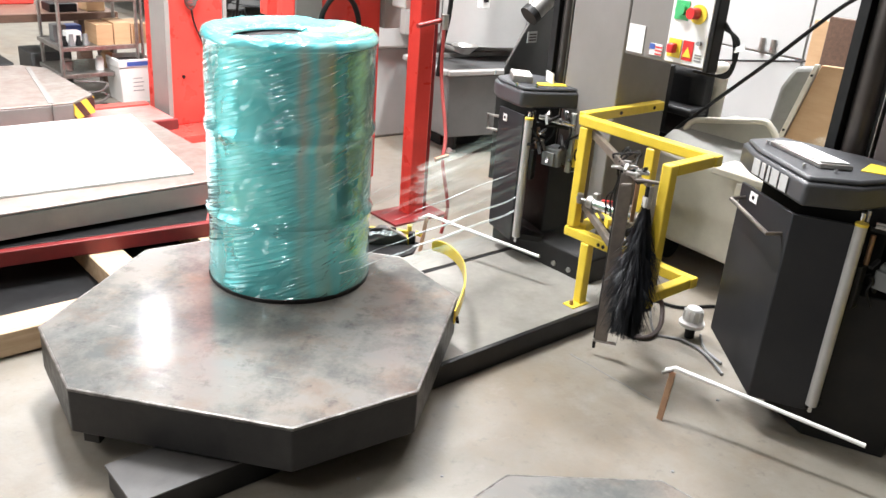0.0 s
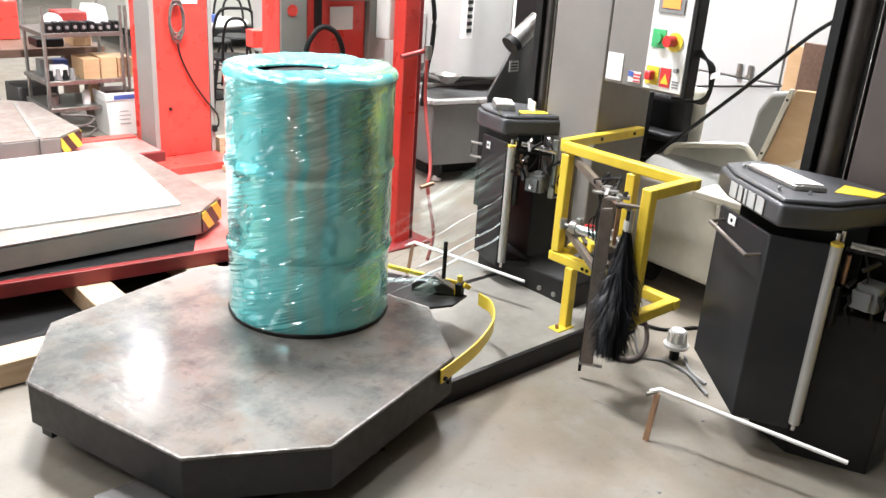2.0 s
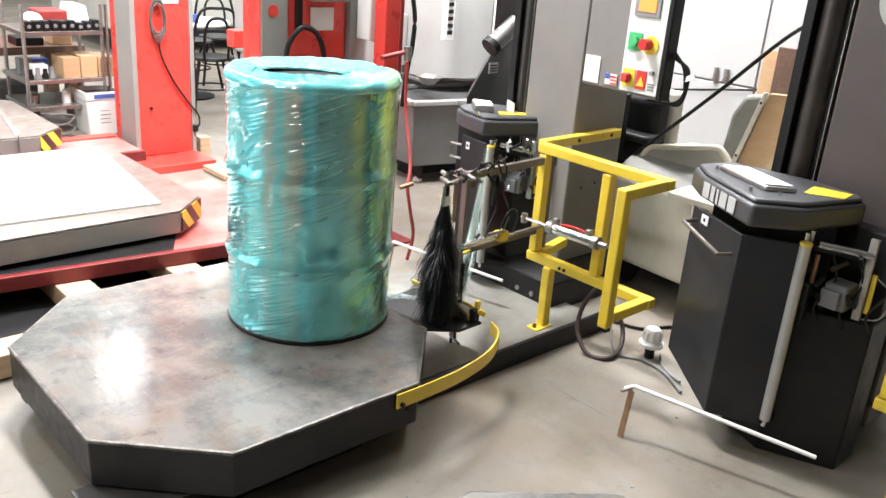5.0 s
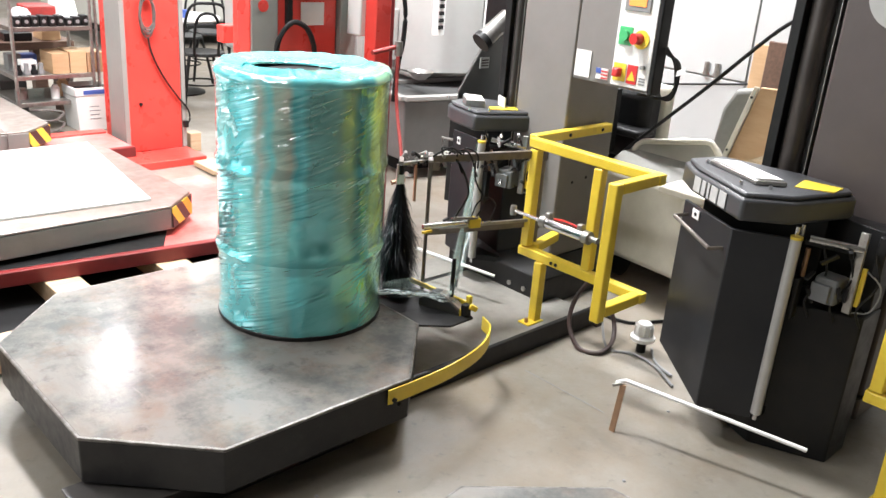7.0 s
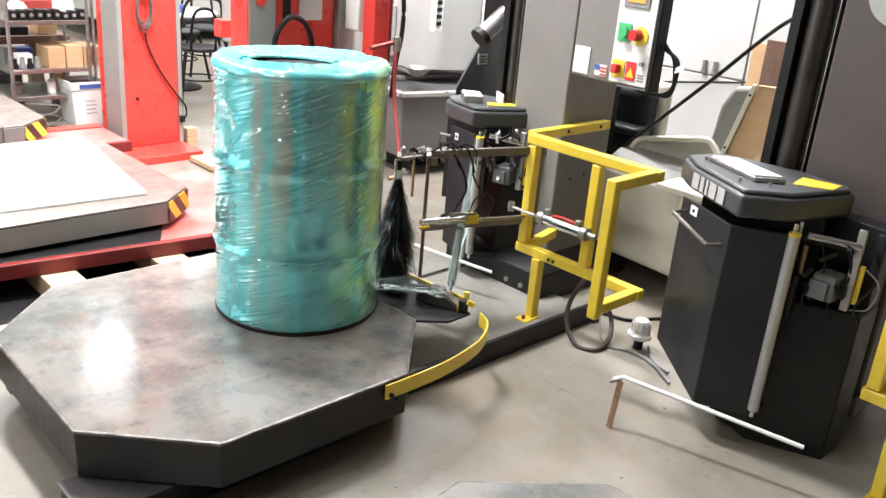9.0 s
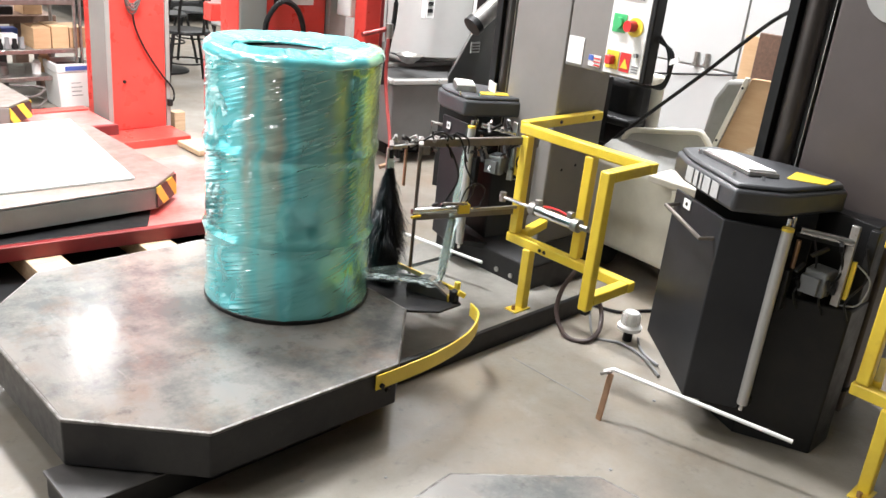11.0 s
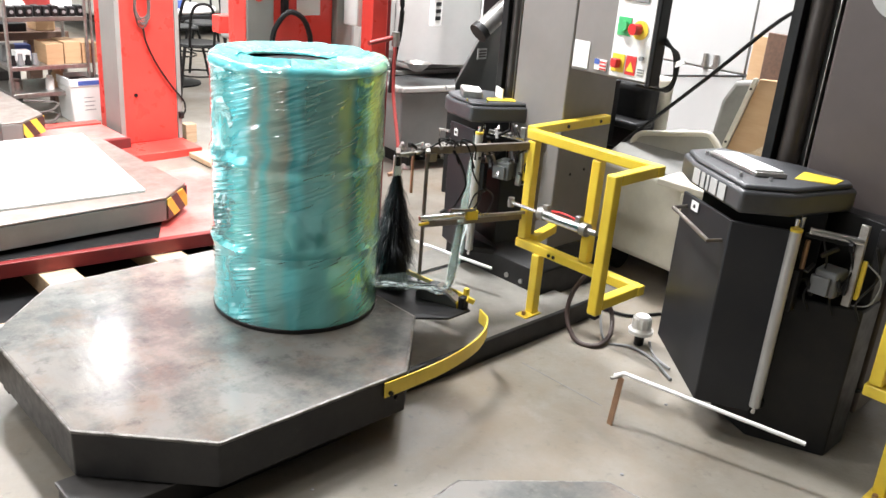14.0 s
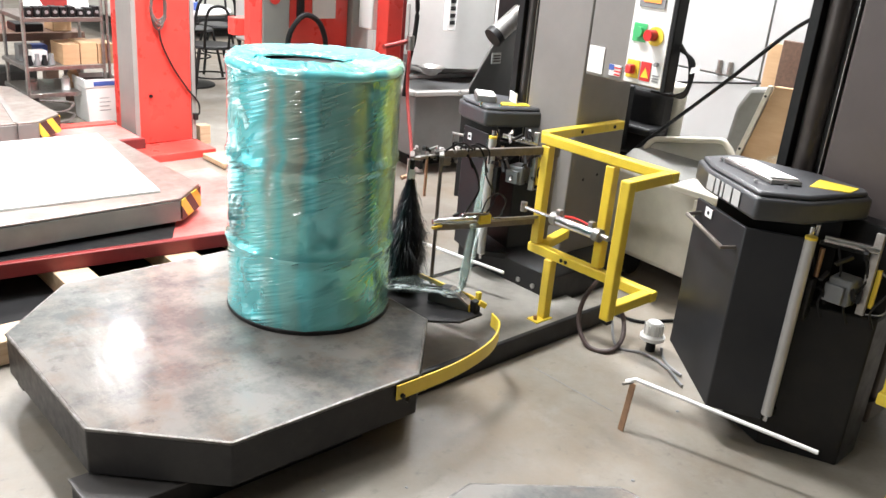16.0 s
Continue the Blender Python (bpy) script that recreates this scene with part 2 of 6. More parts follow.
def wrap_mat(name, pale):
    """Teal stretch film on a drum: reflection bands painted upright, patches of slanted creases, sagging folds."""
    m = mat(name, (0.06, 0.34, 0.34), 0.3)
    nt = m.node_tree
    b = nt.nodes["Principled BSDF"]
    tc = nt.nodes.new("ShaderNodeTexCoord")
    sep = nt.nodes.new("ShaderNodeSeparateXYZ")
    nt.links.new(tc.outputs["Object"], sep.inputs[0])

    def op(kind, a, c, d=None):
        n = nt.nodes.new("ShaderNodeMath")
        n.operation = kind
        for k, v in enumerate((a, c, d)):
            if v is None:
                continue
            if isinstance(v, (int, float)):
                n.inputs[k].default_value = v
            else:
                nt.links.new(v, n.inputs[k])
        return n.outputs[0]
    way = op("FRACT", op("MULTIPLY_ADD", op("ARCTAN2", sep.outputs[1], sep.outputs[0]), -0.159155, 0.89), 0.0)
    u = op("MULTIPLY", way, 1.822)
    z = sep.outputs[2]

    def tex(su, sz, slant=0.0, detail=4, rough=0.55):
        c = nt.nodes.new("ShaderNodeCombineXYZ")
        nt.links.new(op("MULTIPLY", u, su), c.inputs[0])
        nt.links.new(op("MULTIPLY", op("MULTIPLY_ADD", u, slant, z), sz), c.inputs[1])
        n = nt.nodes.new("ShaderNodeTexNoise")
        n.inputs["Scale"].default_value = 1.0
        n.inputs["Detail"].default_value = detail
        n.inputs["Roughness"].default_value = rough
        nt.links.new(c.outputs[0], n.inputs["Vector"])
        return n.outputs[0]

    def rng(v, a, c, lo, hi):
        r = nt.nodes.new("ShaderNodeMapRange")
        for k, q in enumerate((a, c, lo, hi)):
            r.inputs[k + 1].default_value = q
        nt.links.new(v, r.inputs[0])
        return r.outputs[0]
    # upright reflection bands painted into the colour by angle, plainer lower down
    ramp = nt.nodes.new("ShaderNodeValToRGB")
    reflection_tones = ((0.0, (0.20, 0.44, 0.24)), (0.035, (0.34, 0.56, 0.13)), (0.085, (0.34, 0.58, 0.16)), (0.10, (0.06, 0.34, 0.34)), (0.125, (0.08, 0.40, 0.38)),
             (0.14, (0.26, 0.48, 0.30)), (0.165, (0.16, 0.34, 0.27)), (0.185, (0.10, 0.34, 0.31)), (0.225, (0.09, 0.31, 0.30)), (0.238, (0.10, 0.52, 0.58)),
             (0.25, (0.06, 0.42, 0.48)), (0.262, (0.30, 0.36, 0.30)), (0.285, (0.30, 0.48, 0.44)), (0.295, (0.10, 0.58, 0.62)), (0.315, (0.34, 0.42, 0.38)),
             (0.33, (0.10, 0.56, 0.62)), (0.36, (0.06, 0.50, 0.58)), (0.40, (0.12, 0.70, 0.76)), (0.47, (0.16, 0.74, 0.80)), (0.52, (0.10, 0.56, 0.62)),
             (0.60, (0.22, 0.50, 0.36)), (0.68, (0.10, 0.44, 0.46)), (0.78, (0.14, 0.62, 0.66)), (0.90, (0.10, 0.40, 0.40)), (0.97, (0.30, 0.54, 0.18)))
    reflection_tones = [(q, tuple(min(0.95, 1.22 * v) for v in col)) for q, col in reflection_tones]
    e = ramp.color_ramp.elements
    e[0].position, e[0].color = reflection_tones[0][0], (*reflection_tones[0][1], 1)
    e[1].position, e[1].color = reflection_tones[-1][0], (*reflection_tones[-1][1], 1)
    for pos, col in reflection_tones[1:-1]:
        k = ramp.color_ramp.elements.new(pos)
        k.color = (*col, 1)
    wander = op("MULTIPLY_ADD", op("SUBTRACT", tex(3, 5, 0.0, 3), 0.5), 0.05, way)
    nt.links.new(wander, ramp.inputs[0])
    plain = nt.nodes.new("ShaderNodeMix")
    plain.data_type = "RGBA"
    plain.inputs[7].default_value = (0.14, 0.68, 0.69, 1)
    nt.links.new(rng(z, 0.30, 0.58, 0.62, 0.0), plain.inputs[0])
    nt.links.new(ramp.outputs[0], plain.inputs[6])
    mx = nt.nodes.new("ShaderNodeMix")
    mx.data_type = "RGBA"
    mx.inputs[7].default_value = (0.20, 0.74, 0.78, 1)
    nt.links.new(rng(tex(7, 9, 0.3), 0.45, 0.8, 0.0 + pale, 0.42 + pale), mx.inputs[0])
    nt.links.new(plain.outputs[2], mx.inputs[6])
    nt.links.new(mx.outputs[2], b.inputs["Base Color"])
    b.inputs["Coat Weight"].default_value = 1.0
    b.inputs["Coat Roughness"].default_value = 0.06
    b.inputs["Coat IOR"].default_value = 2.0
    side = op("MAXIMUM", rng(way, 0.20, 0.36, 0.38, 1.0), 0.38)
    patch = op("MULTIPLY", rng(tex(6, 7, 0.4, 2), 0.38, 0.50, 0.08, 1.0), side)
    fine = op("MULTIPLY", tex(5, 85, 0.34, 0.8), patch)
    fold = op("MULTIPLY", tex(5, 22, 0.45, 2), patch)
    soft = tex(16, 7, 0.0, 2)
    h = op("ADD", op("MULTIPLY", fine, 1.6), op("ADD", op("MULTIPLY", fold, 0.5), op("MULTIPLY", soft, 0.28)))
    bp = nt.nodes.new("ShaderNodeBump")
    bp.inputs["Strength"].default_value = 0.9 if pale == 0 else 0.35
    bp.inputs["Distance"].default_value = 0.014
    nt.links.new(h, bp.inputs["Height"])
    b.inputs["Metallic"].default_value = 0.62 if pale == 0 else 0.2
    b.inputs["Roughness"].default_value = 0.18
    bq = nt.nodes.new("ShaderNodeBump")
    bq.inputs["Strength"].default_value = 0.13
    bq.inputs["Distance"].default_value = 0.014
    nt.links.new(h, bq.inputs["Height"])
    nt.links.new(bq.outputs[0], b.inputs["Normal"])
    nt.links.new(bp.outputs[0], b.inputs["Coat Normal"])
    return m


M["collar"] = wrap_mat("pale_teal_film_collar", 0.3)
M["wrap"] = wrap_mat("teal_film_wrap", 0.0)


# ---- building helpers ----
def B():
    return bmesh.new()


def box(bm, lo, hi, rz=0.0):
    lo, hi = Vector(lo), Vector(hi)
    c, s = (lo + hi) / 2, hi - lo
    m = Matrix.Translation(c) @ Matrix.Rotation(rz, 4, "Z") @ Matrix.Diagonal((abs(s.x), abs(s.y), abs(s.z), 1))
    bmesh.ops.create_cube(bm, size=1, matrix=m)
    return bm


def rod(bm, a, b, r, seg=16, r2=None):
    a, b = Vector(a), Vector(b)
    d = b - a
    m = Matrix.Translation((a + b) / 2) @ d.to_track_quat("Z", "Y").to_matrix().to_4x4()
    bmesh.ops.create_cone(bm, cap_ends=True, segments=seg, radius1=r, radius2=r if r2 is None else r2, depth=d.length, matrix=m)
    return bm


def bar(bm, a, b, w, h):
    """A rectangular bar from a to b, w wide (level) and h high."""
    a, b = Vector(a), Vector(b)
    d = b - a
    up = Vector((0, 0, 1)) if abs(d.normalized().z) < 0.95 else Vector((1, 0, 0))
    z = d.normalized()
    x = z.cross(up).normalized()
    y = x.cross(z)
    r = Matrix((x, y, z)).transposed().to_4x4()
    m = Matrix.Translation((a + b) / 2) @ r @ Matrix.Diagonal((w, h, d.length, 1))
    bmesh.ops.create_cube(bm, size=1, matrix=m)
    return bm


def prism(bm, pts, z0, z1, top=None):
    """A level polygon drawn up from z0 to z1; top gives the upper outline where it differs."""
    lo = [bm.verts.new((x, y, z0)) for x, y in pts]
    hi = [bm.verts.new((x, y, z1)) for x, y in (top or pts)]
    n = len(lo)
    bm.faces.new(list(reversed(lo)))
    bm.faces.new(hi)
    for i in range(n):
        bm.faces.new((lo[i], lo[(i + 1) % n], hi[(i + 1) % n], hi[i]))
    return bm


def smooth_line(pts, per=6):
    out = []
    p = [Vector(q) for q in pts]
    p = [p[0] * 2 - p[1]] + p + [p[-1] * 2 - p[-2]]
    for i in range(1, len(p) - 2):
        for k in range(per):
            t = k / per
            out.append(0.5 * ((2 * p[i]) + (p[i + 1] - p[i - 1]) * t + (2 * p[i - 1] - 5 * p[i] + 4 * p[i + 1] - p[i + 2]) * t * t
                              + (3 * p[i] - p[i - 1] - 3 * p[i + 1] + p[i + 2]) * t ** 3))
    out.append(p[-2])
    return out


def tube(bm, pts, r, seg=8, soft=True):
    line = smooth_line(pts) if soft else [Vector(q) for q in pts]
    rings = []
    for i, q in enumerate(line):
        d = (line[min(i + 1, len(line) - 1)] - line[max(i - 1, 0)]).normalized()
        m = d.to_track_quat("Z", "Y").to_matrix()
        rings.append([bm.verts.new(q + m @ Vector((r * math.cos(a), r * math.sin(a), 0))) for a in [2 * math.pi * k / seg for k in range(seg)]])
    for a, b in zip(rings, rings[1:]):
        for k in range(seg):
            best = k
            bm.faces.new((a[k], a[(k + 1) % seg], b[(best + 1) % seg], b[best]))
    bm.faces.new(list(reversed(rings[0])))
    bm.faces.new(rings[-1])
    return bm


def lathe(bm, prof, seg=48, c=(0, 0, 0)):
    """Turned shape from (radius, height) pairs, closed where the radius is nil."""
    rings = []
    for r, z in prof:
        if r < 1e-6:
            rings.append([bm.verts.new((c[0], c[1], c[2] + z))])
        else:
            rings.append([bm.verts.new((c[0] + r * math.cos(2 * math.pi * k / seg), c[1] + r * math.sin(2 * math.pi * k / seg), c[2] + z)) for k in range(seg)])
    for a, b in zip(rings, rings[1:]):
        for k in range(seg):
            q = [a[k % len(a)], a[(k + 1) % len(a)], b[(k + 1) % len(b)], b[k % len(b)]]
            u = []
            for v in q:
                if v not in u:
                    u.append(v)
            if len(u) > 2:
                bm.faces.new(u)
    return bm


def band(bm, pts, h, t=0.004):
    """An upright strip of height h and thickness t along a level line of points."""
    line = [Vector(q) for q in pts]
    L, R = [], []
    for i, q in enumerate(line):
        d = (line[min(i + 1, len(line) - 1)] - line[max(i - 1, 0)])
        n = Vector((-d.y, d.x, 0)).normalized() * t / 2
        L.append((bm.verts.new(q + n), bm.verts.new(q + n + Vector((0, 0, h)))))
        R.append((bm.verts.new(q - n), bm.verts.new(q - n + Vector((0, 0, h)))))
    for i in range(len(line) - 1):
        bm.faces.new((L[i][0], L[i][1], L[i + 1][1], L[i + 1][0]))
        bm.faces.new((R[i][0], R[i + 1][0], R[i + 1][1], R[i][1]))
        bm.faces.new((L[i][1], R[i][1], R[i + 1][1], L[i + 1][1]))
        bm.faces.new((L[i][0], L[i + 1][0], R[i + 1][0], R[i][0]))
    for i in (0, -1):
        f = (L[i][0], R[i][0], R[i][1], L[i][1])
        bm.faces.new(f if i == 0 else tuple(reversed(f)))
    return bm


def thing(name, at, label, category, group="", kind=""):
    ob = new(name)
    ob.location = at
    ob.empty_display_size = 0.05
    return tagged(ob, label, category, group, kind)


def base_of(ob):
    v = Vector((0, 0, 0))
    while ob:
        v += ob.location
        ob = ob.parent
    return v


def part(name, bm, material, parent=None, label="", bevel=0.0, at=None, seg=2, local=False):
    """One mesh object. Its points are in world metres; they are moved to its parent's base, unless local."""
    if at is None:
        at = (0, 0, 0)
    off = Vector((0, 0, 0)) if local else base_of(parent) + Vector(at) if parent else Vector(at)
    bmesh.ops.translate(bm, verts=bm.verts, vec=-off)
    bmesh.ops.recalc_face_normals(bm, faces=bm.faces)
    me = bpy.data.meshes.new(name)
    bm.to_mesh(me)
    bm.free()
    me.shade_smooth()
    me.set_sharp_from_angle(angle=radians(38))
    me.materials.append(M[material] if isinstance(material, str) else material)
    ob = new(name, me)
    ob.location = at
    if parent:
        ob.parent = parent
    if bevel:
        md = ob.modifiers.new("edge", "BEVEL")
        md.width, md.segments, md.limit_method, md.angle_limit = bevel, seg, "ANGLE", radians(35)
        md.harden_normals = False
    if label:
        ob["label"] = label
    return ob


def single(name, bm, material, label, category, at, bevel=0.0, group="", kind=""):
    """A thing of one mesh with its origin at its base."""
    ob = part(name, bm, material, None, "", bevel, at)
    return tagged(ob, label, category, group, kind)


# ---- the hall ----
floor = single("floor", box(B(), (-30, -9, -0.2), (12, 16, 0)), "concrete", "worn grey concrete workshop floor", "floor", (0, 0, 0), kind="structure")
ceiling = single("ceiling", box(B(), (-9, -9, 4.6), (12, 16, 4.8)), "ceil", "pale painted workshop ceiling", "ceiling", (0, 0, 4.6), kind="structure")
wall_north = single("wall_north", box(B(), (-9, 15.8, 0), (12, 16, 4.6)), "wallgrn", "grey-green painted far wall", "wall", (0, 15.8, 0), kind="structure")
wall_south = single("wall_south", box(B(), (-9, -9, 0), (12, -8.8, 4.6)), "wallgrn", "grey-green painted workshop wall", "wall", (0, -9, 0), kind="structure")
# unseen door opening, added so side light can reach the drum
bm = box(B(), (-7.2, -8.8, 0), (-7.0, 2.2, 4.6))
box(bm, (-7.2, 7.2, 0), (-7.0, 15.8, 4.6))
box(bm, (-7.2, 2.2, 3.4), (-7.0, 7.2, 4.6))
wall_west = single("wall_west", bm, "wallgrn", "grey-green painted workshop wall with an added, unseen door opening", "wall", (-7.1, 0, 0), kind="structure")
# area lamp added in the opening to fill from the left
day = bpy.data.lights.new("door_fill", "AREA")
day.shape, day.size, day.size_y, day.energy, day.color = "RECTANGLE", 4.8, 3.2, 130, (0.97, 0.985, 1.0)
dl = new("door_fill", day)
dl.matrix_world = look((-7.1, 4.7, 1.75), (0, 4.0, 1.4))
wall_east = single("wall_east", box(B(), (11.8, -8.8, 0), (12, 15.8, 4.6)), "wall", "pale painted workshop wall", "wall", (12, 0, 0), kind="structure")


def ceiling_light(x, y, power, h=0.72, across=False):
    """A twin-tube fitting of half length h, lying along y, or along x where across."""
    t = thing("ceiling_light", (x, y, 4.25), "white fluorescent ceiling light hanging from rods", "ceiling light", "ceiling lights")

    def at(u, v, z):
        return (x + v, y - u, z) if across else (x + u, y + v, z)
    part("housing", box(B(), at(-0.08, -h - 0.03, 4.3), at(0.08, h + 0.03, 4.36)), "whitepl", t, "", 0.005)
    for u in (-0.04, 0.04):
        part("tube", rod(B(), at(u, -h, 4.27), at(u, h, 4.27), 0.022), "lamp", t)
    for v in (-0.7, 0.7):
        part("hanger", rod(B(), at(0, v * h, 4.35), at(0, v * h, 4.6), 0.006), "steel", t)
    la = bpy.data.lights.new("ceiling_light_glow", "AREA")
    la.shape, la.size, la.size_y, la.energy, la.color = "RECTANGLE", 0.3, 1.94 * h, power, (0.965, 0.972, 1.0)
    o = new("ceiling_light_glow", la)
    o.location = (x, y, 4.22)
    o.rotation_euler = (0, 0, math.pi / 2 if across else 0)


for lx, ly, power in ((-3.4, -0.6, 70), (-3.4, 4.4, 110), (-3.4, 7.8, 120), (0.4, 4.6, 170), (4.6, 3.0, 220), (0.2, 10, 120),
                      (4.6, 10, 180), (7, 5.5, 180), (-1.2, 1.6, 70), (0.5, 1.3, 400), (2.9, 0.6, 330)):
    ceiling_light(lx, ly, power)
ceiling_light(2.55, 6.9, 170, 0.3, True)


# ---- turntable of the drum wrapper ----
TW, TK, TH, TT = 0.613, 0.331, 0.245, 0.147
OCT = [(-TW, -TK), (-TK, -TW), (TK, -TW), (TW, -TK), (TW, TK), (TK, TW), (-TK, TW), (-TW, TK)]


def turntable(name, x, y, label, hub=0.085):
    t = thing(name, (x, y, 0), label, "turntable")
    part("top_plate", prism(B(), [(x + a, y + b) for a, b in OCT], TH - 0.014, TH), "plate", t, "scuffed dark steel top plate", 0.0135, seg=3)
    part("skirt", prism(B(), [(x + a * 0.999, y + b * 0.999) for a, b in OCT], TH - TT, TH - 0.010), "plate_side", t, "charcoal painted side skirt", 0.004)
    ring = [(x + a * 0.996, y + b * 0.996, TH - 0.0055) for a, b in OCT]
    part("worn_edge", tube(B(), ring + ring[:2], 0.0062, 8, False), "edge", t, "bright worn steel edge")
    part("hub", rod(B(), (x, y, hub), (x, y, TH - TT), 0.2, 32), "black", t, "black bearing hub")
    return t


table = turntable("turntable", 0, 0, "octagonal turntable with a scuffed dark steel top")
for i, (a, b) in enumerate(((-0.575, 0.28), (-0.50, 0.16), (0.3, 0.56))):
    part("bracket", box(B(), (a - 0.025, b - 0.025, 0.062), (a + 0.025, b + 0.025, TH - TT)), "black", table, "", 0.003)

# yellow guard strap bolted to the skirt
strap = part("guard_strap", band(B(), [Vector(q) for q in smooth_line([(0.235, -0.622, 0.183), (0.36, -0.622, 0.183), (0.52, -0.612, 0.183), (0.70, -0.57, 0.183), (0.83, -0.49, 0.183), (0.872, -0.41, 0.183)], 5)], 0.052, 0.006),
             "yellow", table, "curved yellow steel strap", 0.001)
for sx, sz in ((0.255, 0.196), (0.280, 0.172)):
    part("bolt", rod(B(), (sx, -0.634, sz), (sx, -0.624, sz), 0.008, 10), "black", strap)

# film clamp on a shelf beside the table
clamp = part("clamp_shelf", prism(B(), [(0.612, -0.235), (0.765, -0.352), (0.885, -0.348), (0.93, -0.20), (0.88, 0.05), (0.612, 0.02)], 0.194, 0.203), "black", table, "black clamp shelf", 0.002)
U, N = Vector((0.366, -0.930, 0)), Vector((0.930, 0.366, 0))
C0 = Vector((0.783, -0.142, 0.203))


def wedge(outline, a, b):
    """A slab from an outline of (along, up) pairs on the cheek's plane, between depths a and b."""
    m = B()
    f = [m.verts.new(C0 + U * p + N * a + Vector((0, 0, q))) for p, q in outline]
    g = [m.verts.new(C0 + U * p + N * b + Vector((0, 0, q))) for p, q in outline]
    m.faces.new(f)
    m.faces.new(list(reversed(g)))
    for k in range(len(f)):
        m.faces.new((f[k], f[(k + 1) % len(f)], g[(k + 1) % len(f)], g[k]))
    return m


part("cheek", wedge([(0.0, 0.0), (0.0, 0.03), (0.055, 0.072), (0.09, 0.072), (0.172, 0.022), (0.178, 0.0)], 0.0, 0.045), "chute", clamp, "sloping dark clamp cheek", 0.003)
part("cheek_edge", wedge([(0.088, 0.073), (0.092, 0.077), (0.176, 0.027), (0.173, 0.022)], 0.002, 0.043), "rusty", clamp, "bare worn slope of the cheek", 0.001)
part("cheek_tip", wedge([(0.1785, 0.0), (0.1765, 0.026), (0.181, 0.028), (0.183, 0.0)], 0.0, 0.046), "yellow", clamp, "yellow painted tip", 0.001)
part("rail", bar(B(), (0.870, 0.05, 0.235), (0.905, -0.30, 0.235), 0.012, 0.018), "yellow", clamp, "yellow clamp rail", 0.002)
part("rail_stop", bar(B(), (0.905, -0.30, 0.204), (0.905, -0.30, 0.27), 0.018, 0.018), "yellow", clamp, "yellow rail stop", 0.002)
part("edge_plate", box(B(), (0.614, -0.262, 0.15), (0.618, -0.235, 0.225)), "yellow", clamp, "yellow edge plate", 0.001)
part("valve_block", box(B(), (0.855, -0.335, 0.204), (0.885, -0.305, 0.252)), "rubber", clamp, "", 0.004)
part("valve_ring", rod(B(), (0.862, -0.262, 0.226), (0.884, -0.252, 0.226), 0.02, 18), "rubber", clamp, "black valve ring")
part("hook", bar(B(), (0.872, -0.338, 0.25), (0.895, -0.352, 0.235), 0.016, 0.02), "yellow", clamp, "yellow hook", 0.002)

random.seed(3)
for k in range(7):
    pts = []
    for q in range(7):
        u = q / 6
        pts.append((0.62 + 0.23 * u + random.uniform(-0.012, 0.012), 0.0 - 0.25 * u - 0.02 + random.uniform(-0.03, 0.03) * (1 - 0.6 * u), 0.248 + 0.012 * math.sin(3.1 * u) + random.uniform(-0.008, 0.012)))
    part("film_tail", tube(B(), pts, random.uniform(0.002, 0.005), 7), "filmrope", clamp, "bunched pale film tail")
clamp_rod = part("clamp_rod", bar(B(), (0, 0, 0.0), (0, 0, 0.16), 0.016, 0.012), "rubber", table, "black clamp rod", 0.002, at=(0.855, -0.25, 0.262), local=True)

# ---- wrapped drum ----
DX, DY = 0.347, 0.033
drum = thing("wrapped_drum", (DX, DY, TH), "steel drum wrapped in shiny teal stretch film on a turntable", "drum")
prof = []
for k in range(60):
    z = 0.012 + 0.868 * k / 60
    r = 0.2905
    for h in (0.268, 0.568):
        r += 0.010 * math.exp(-((z - h) / 0.014) ** 2)
    r += 0.006 * math.exp(-((z - 0.868) / 0.016) ** 2) + 0.004 * math.exp(-((z - 0.03) / 0.02) ** 2)
    prof.append((r, z))
rim = [(0.2955, 0.862), (0.2985, 0.866), (0.299, 0.871), (0.2965, 0.879), (0.292, 0.889), (0.283, 0.8945), (0.27, 0.892), (0.25, 0.884), (0.21, 0.876), (0.19, 0.872), (0.165, 0.868), (0.16, 0.862)]


def crumple(bm):
    for v in bm.verts:
        a = math.atan2(v.co.y - DY, v.co.x - DX)
        zz = v.co.z - TH
        w = 0.0022 * noise.noise((3 * math.cos(a), 3 * math.sin(a), zz * 9)) + 0.0012 * noise.noise((11 * math.cos(a), 11 * math.sin(a), zz * 26 + 2 * a))
        k = 1.0 if zz < 0.862 else 1.4
        v.co.x += w * math.cos(a) * k
        v.co.y += w * math.sin(a) * k
        if zz > 0.855 and math.hypot(v.co.x - DX, v.co.y - DY) < 0.2:
            # the film draws together over the lid and leaves a slit
            s = (v.co.x - DX) * -0.574 + (v.co.y - DY) * -0.819
            w2 = (v.co.x - DX) * -0.819 + (v.co.y - DY) * 0.574
            s2, w3 = s * 0.33 - 0.075, w2 * 0.86 + 0.04
            v.co.x = DX - 0.574 * s2 - 0.819 * w3
            v.co.y = DY - 0.819 * s2 + 0.574 * w3
            v.co.z += 0.0 if s > 0 else 0.007
        if zz > 0.87:
            v.co.z += 0.006 * noise.noise((4 * math.cos(a), 4 * math.sin(a), zz * 14)) + 0.0035 * noise.noise((14 * math.cos(a), 14 * math.sin(a), zz * 30))
    return bm


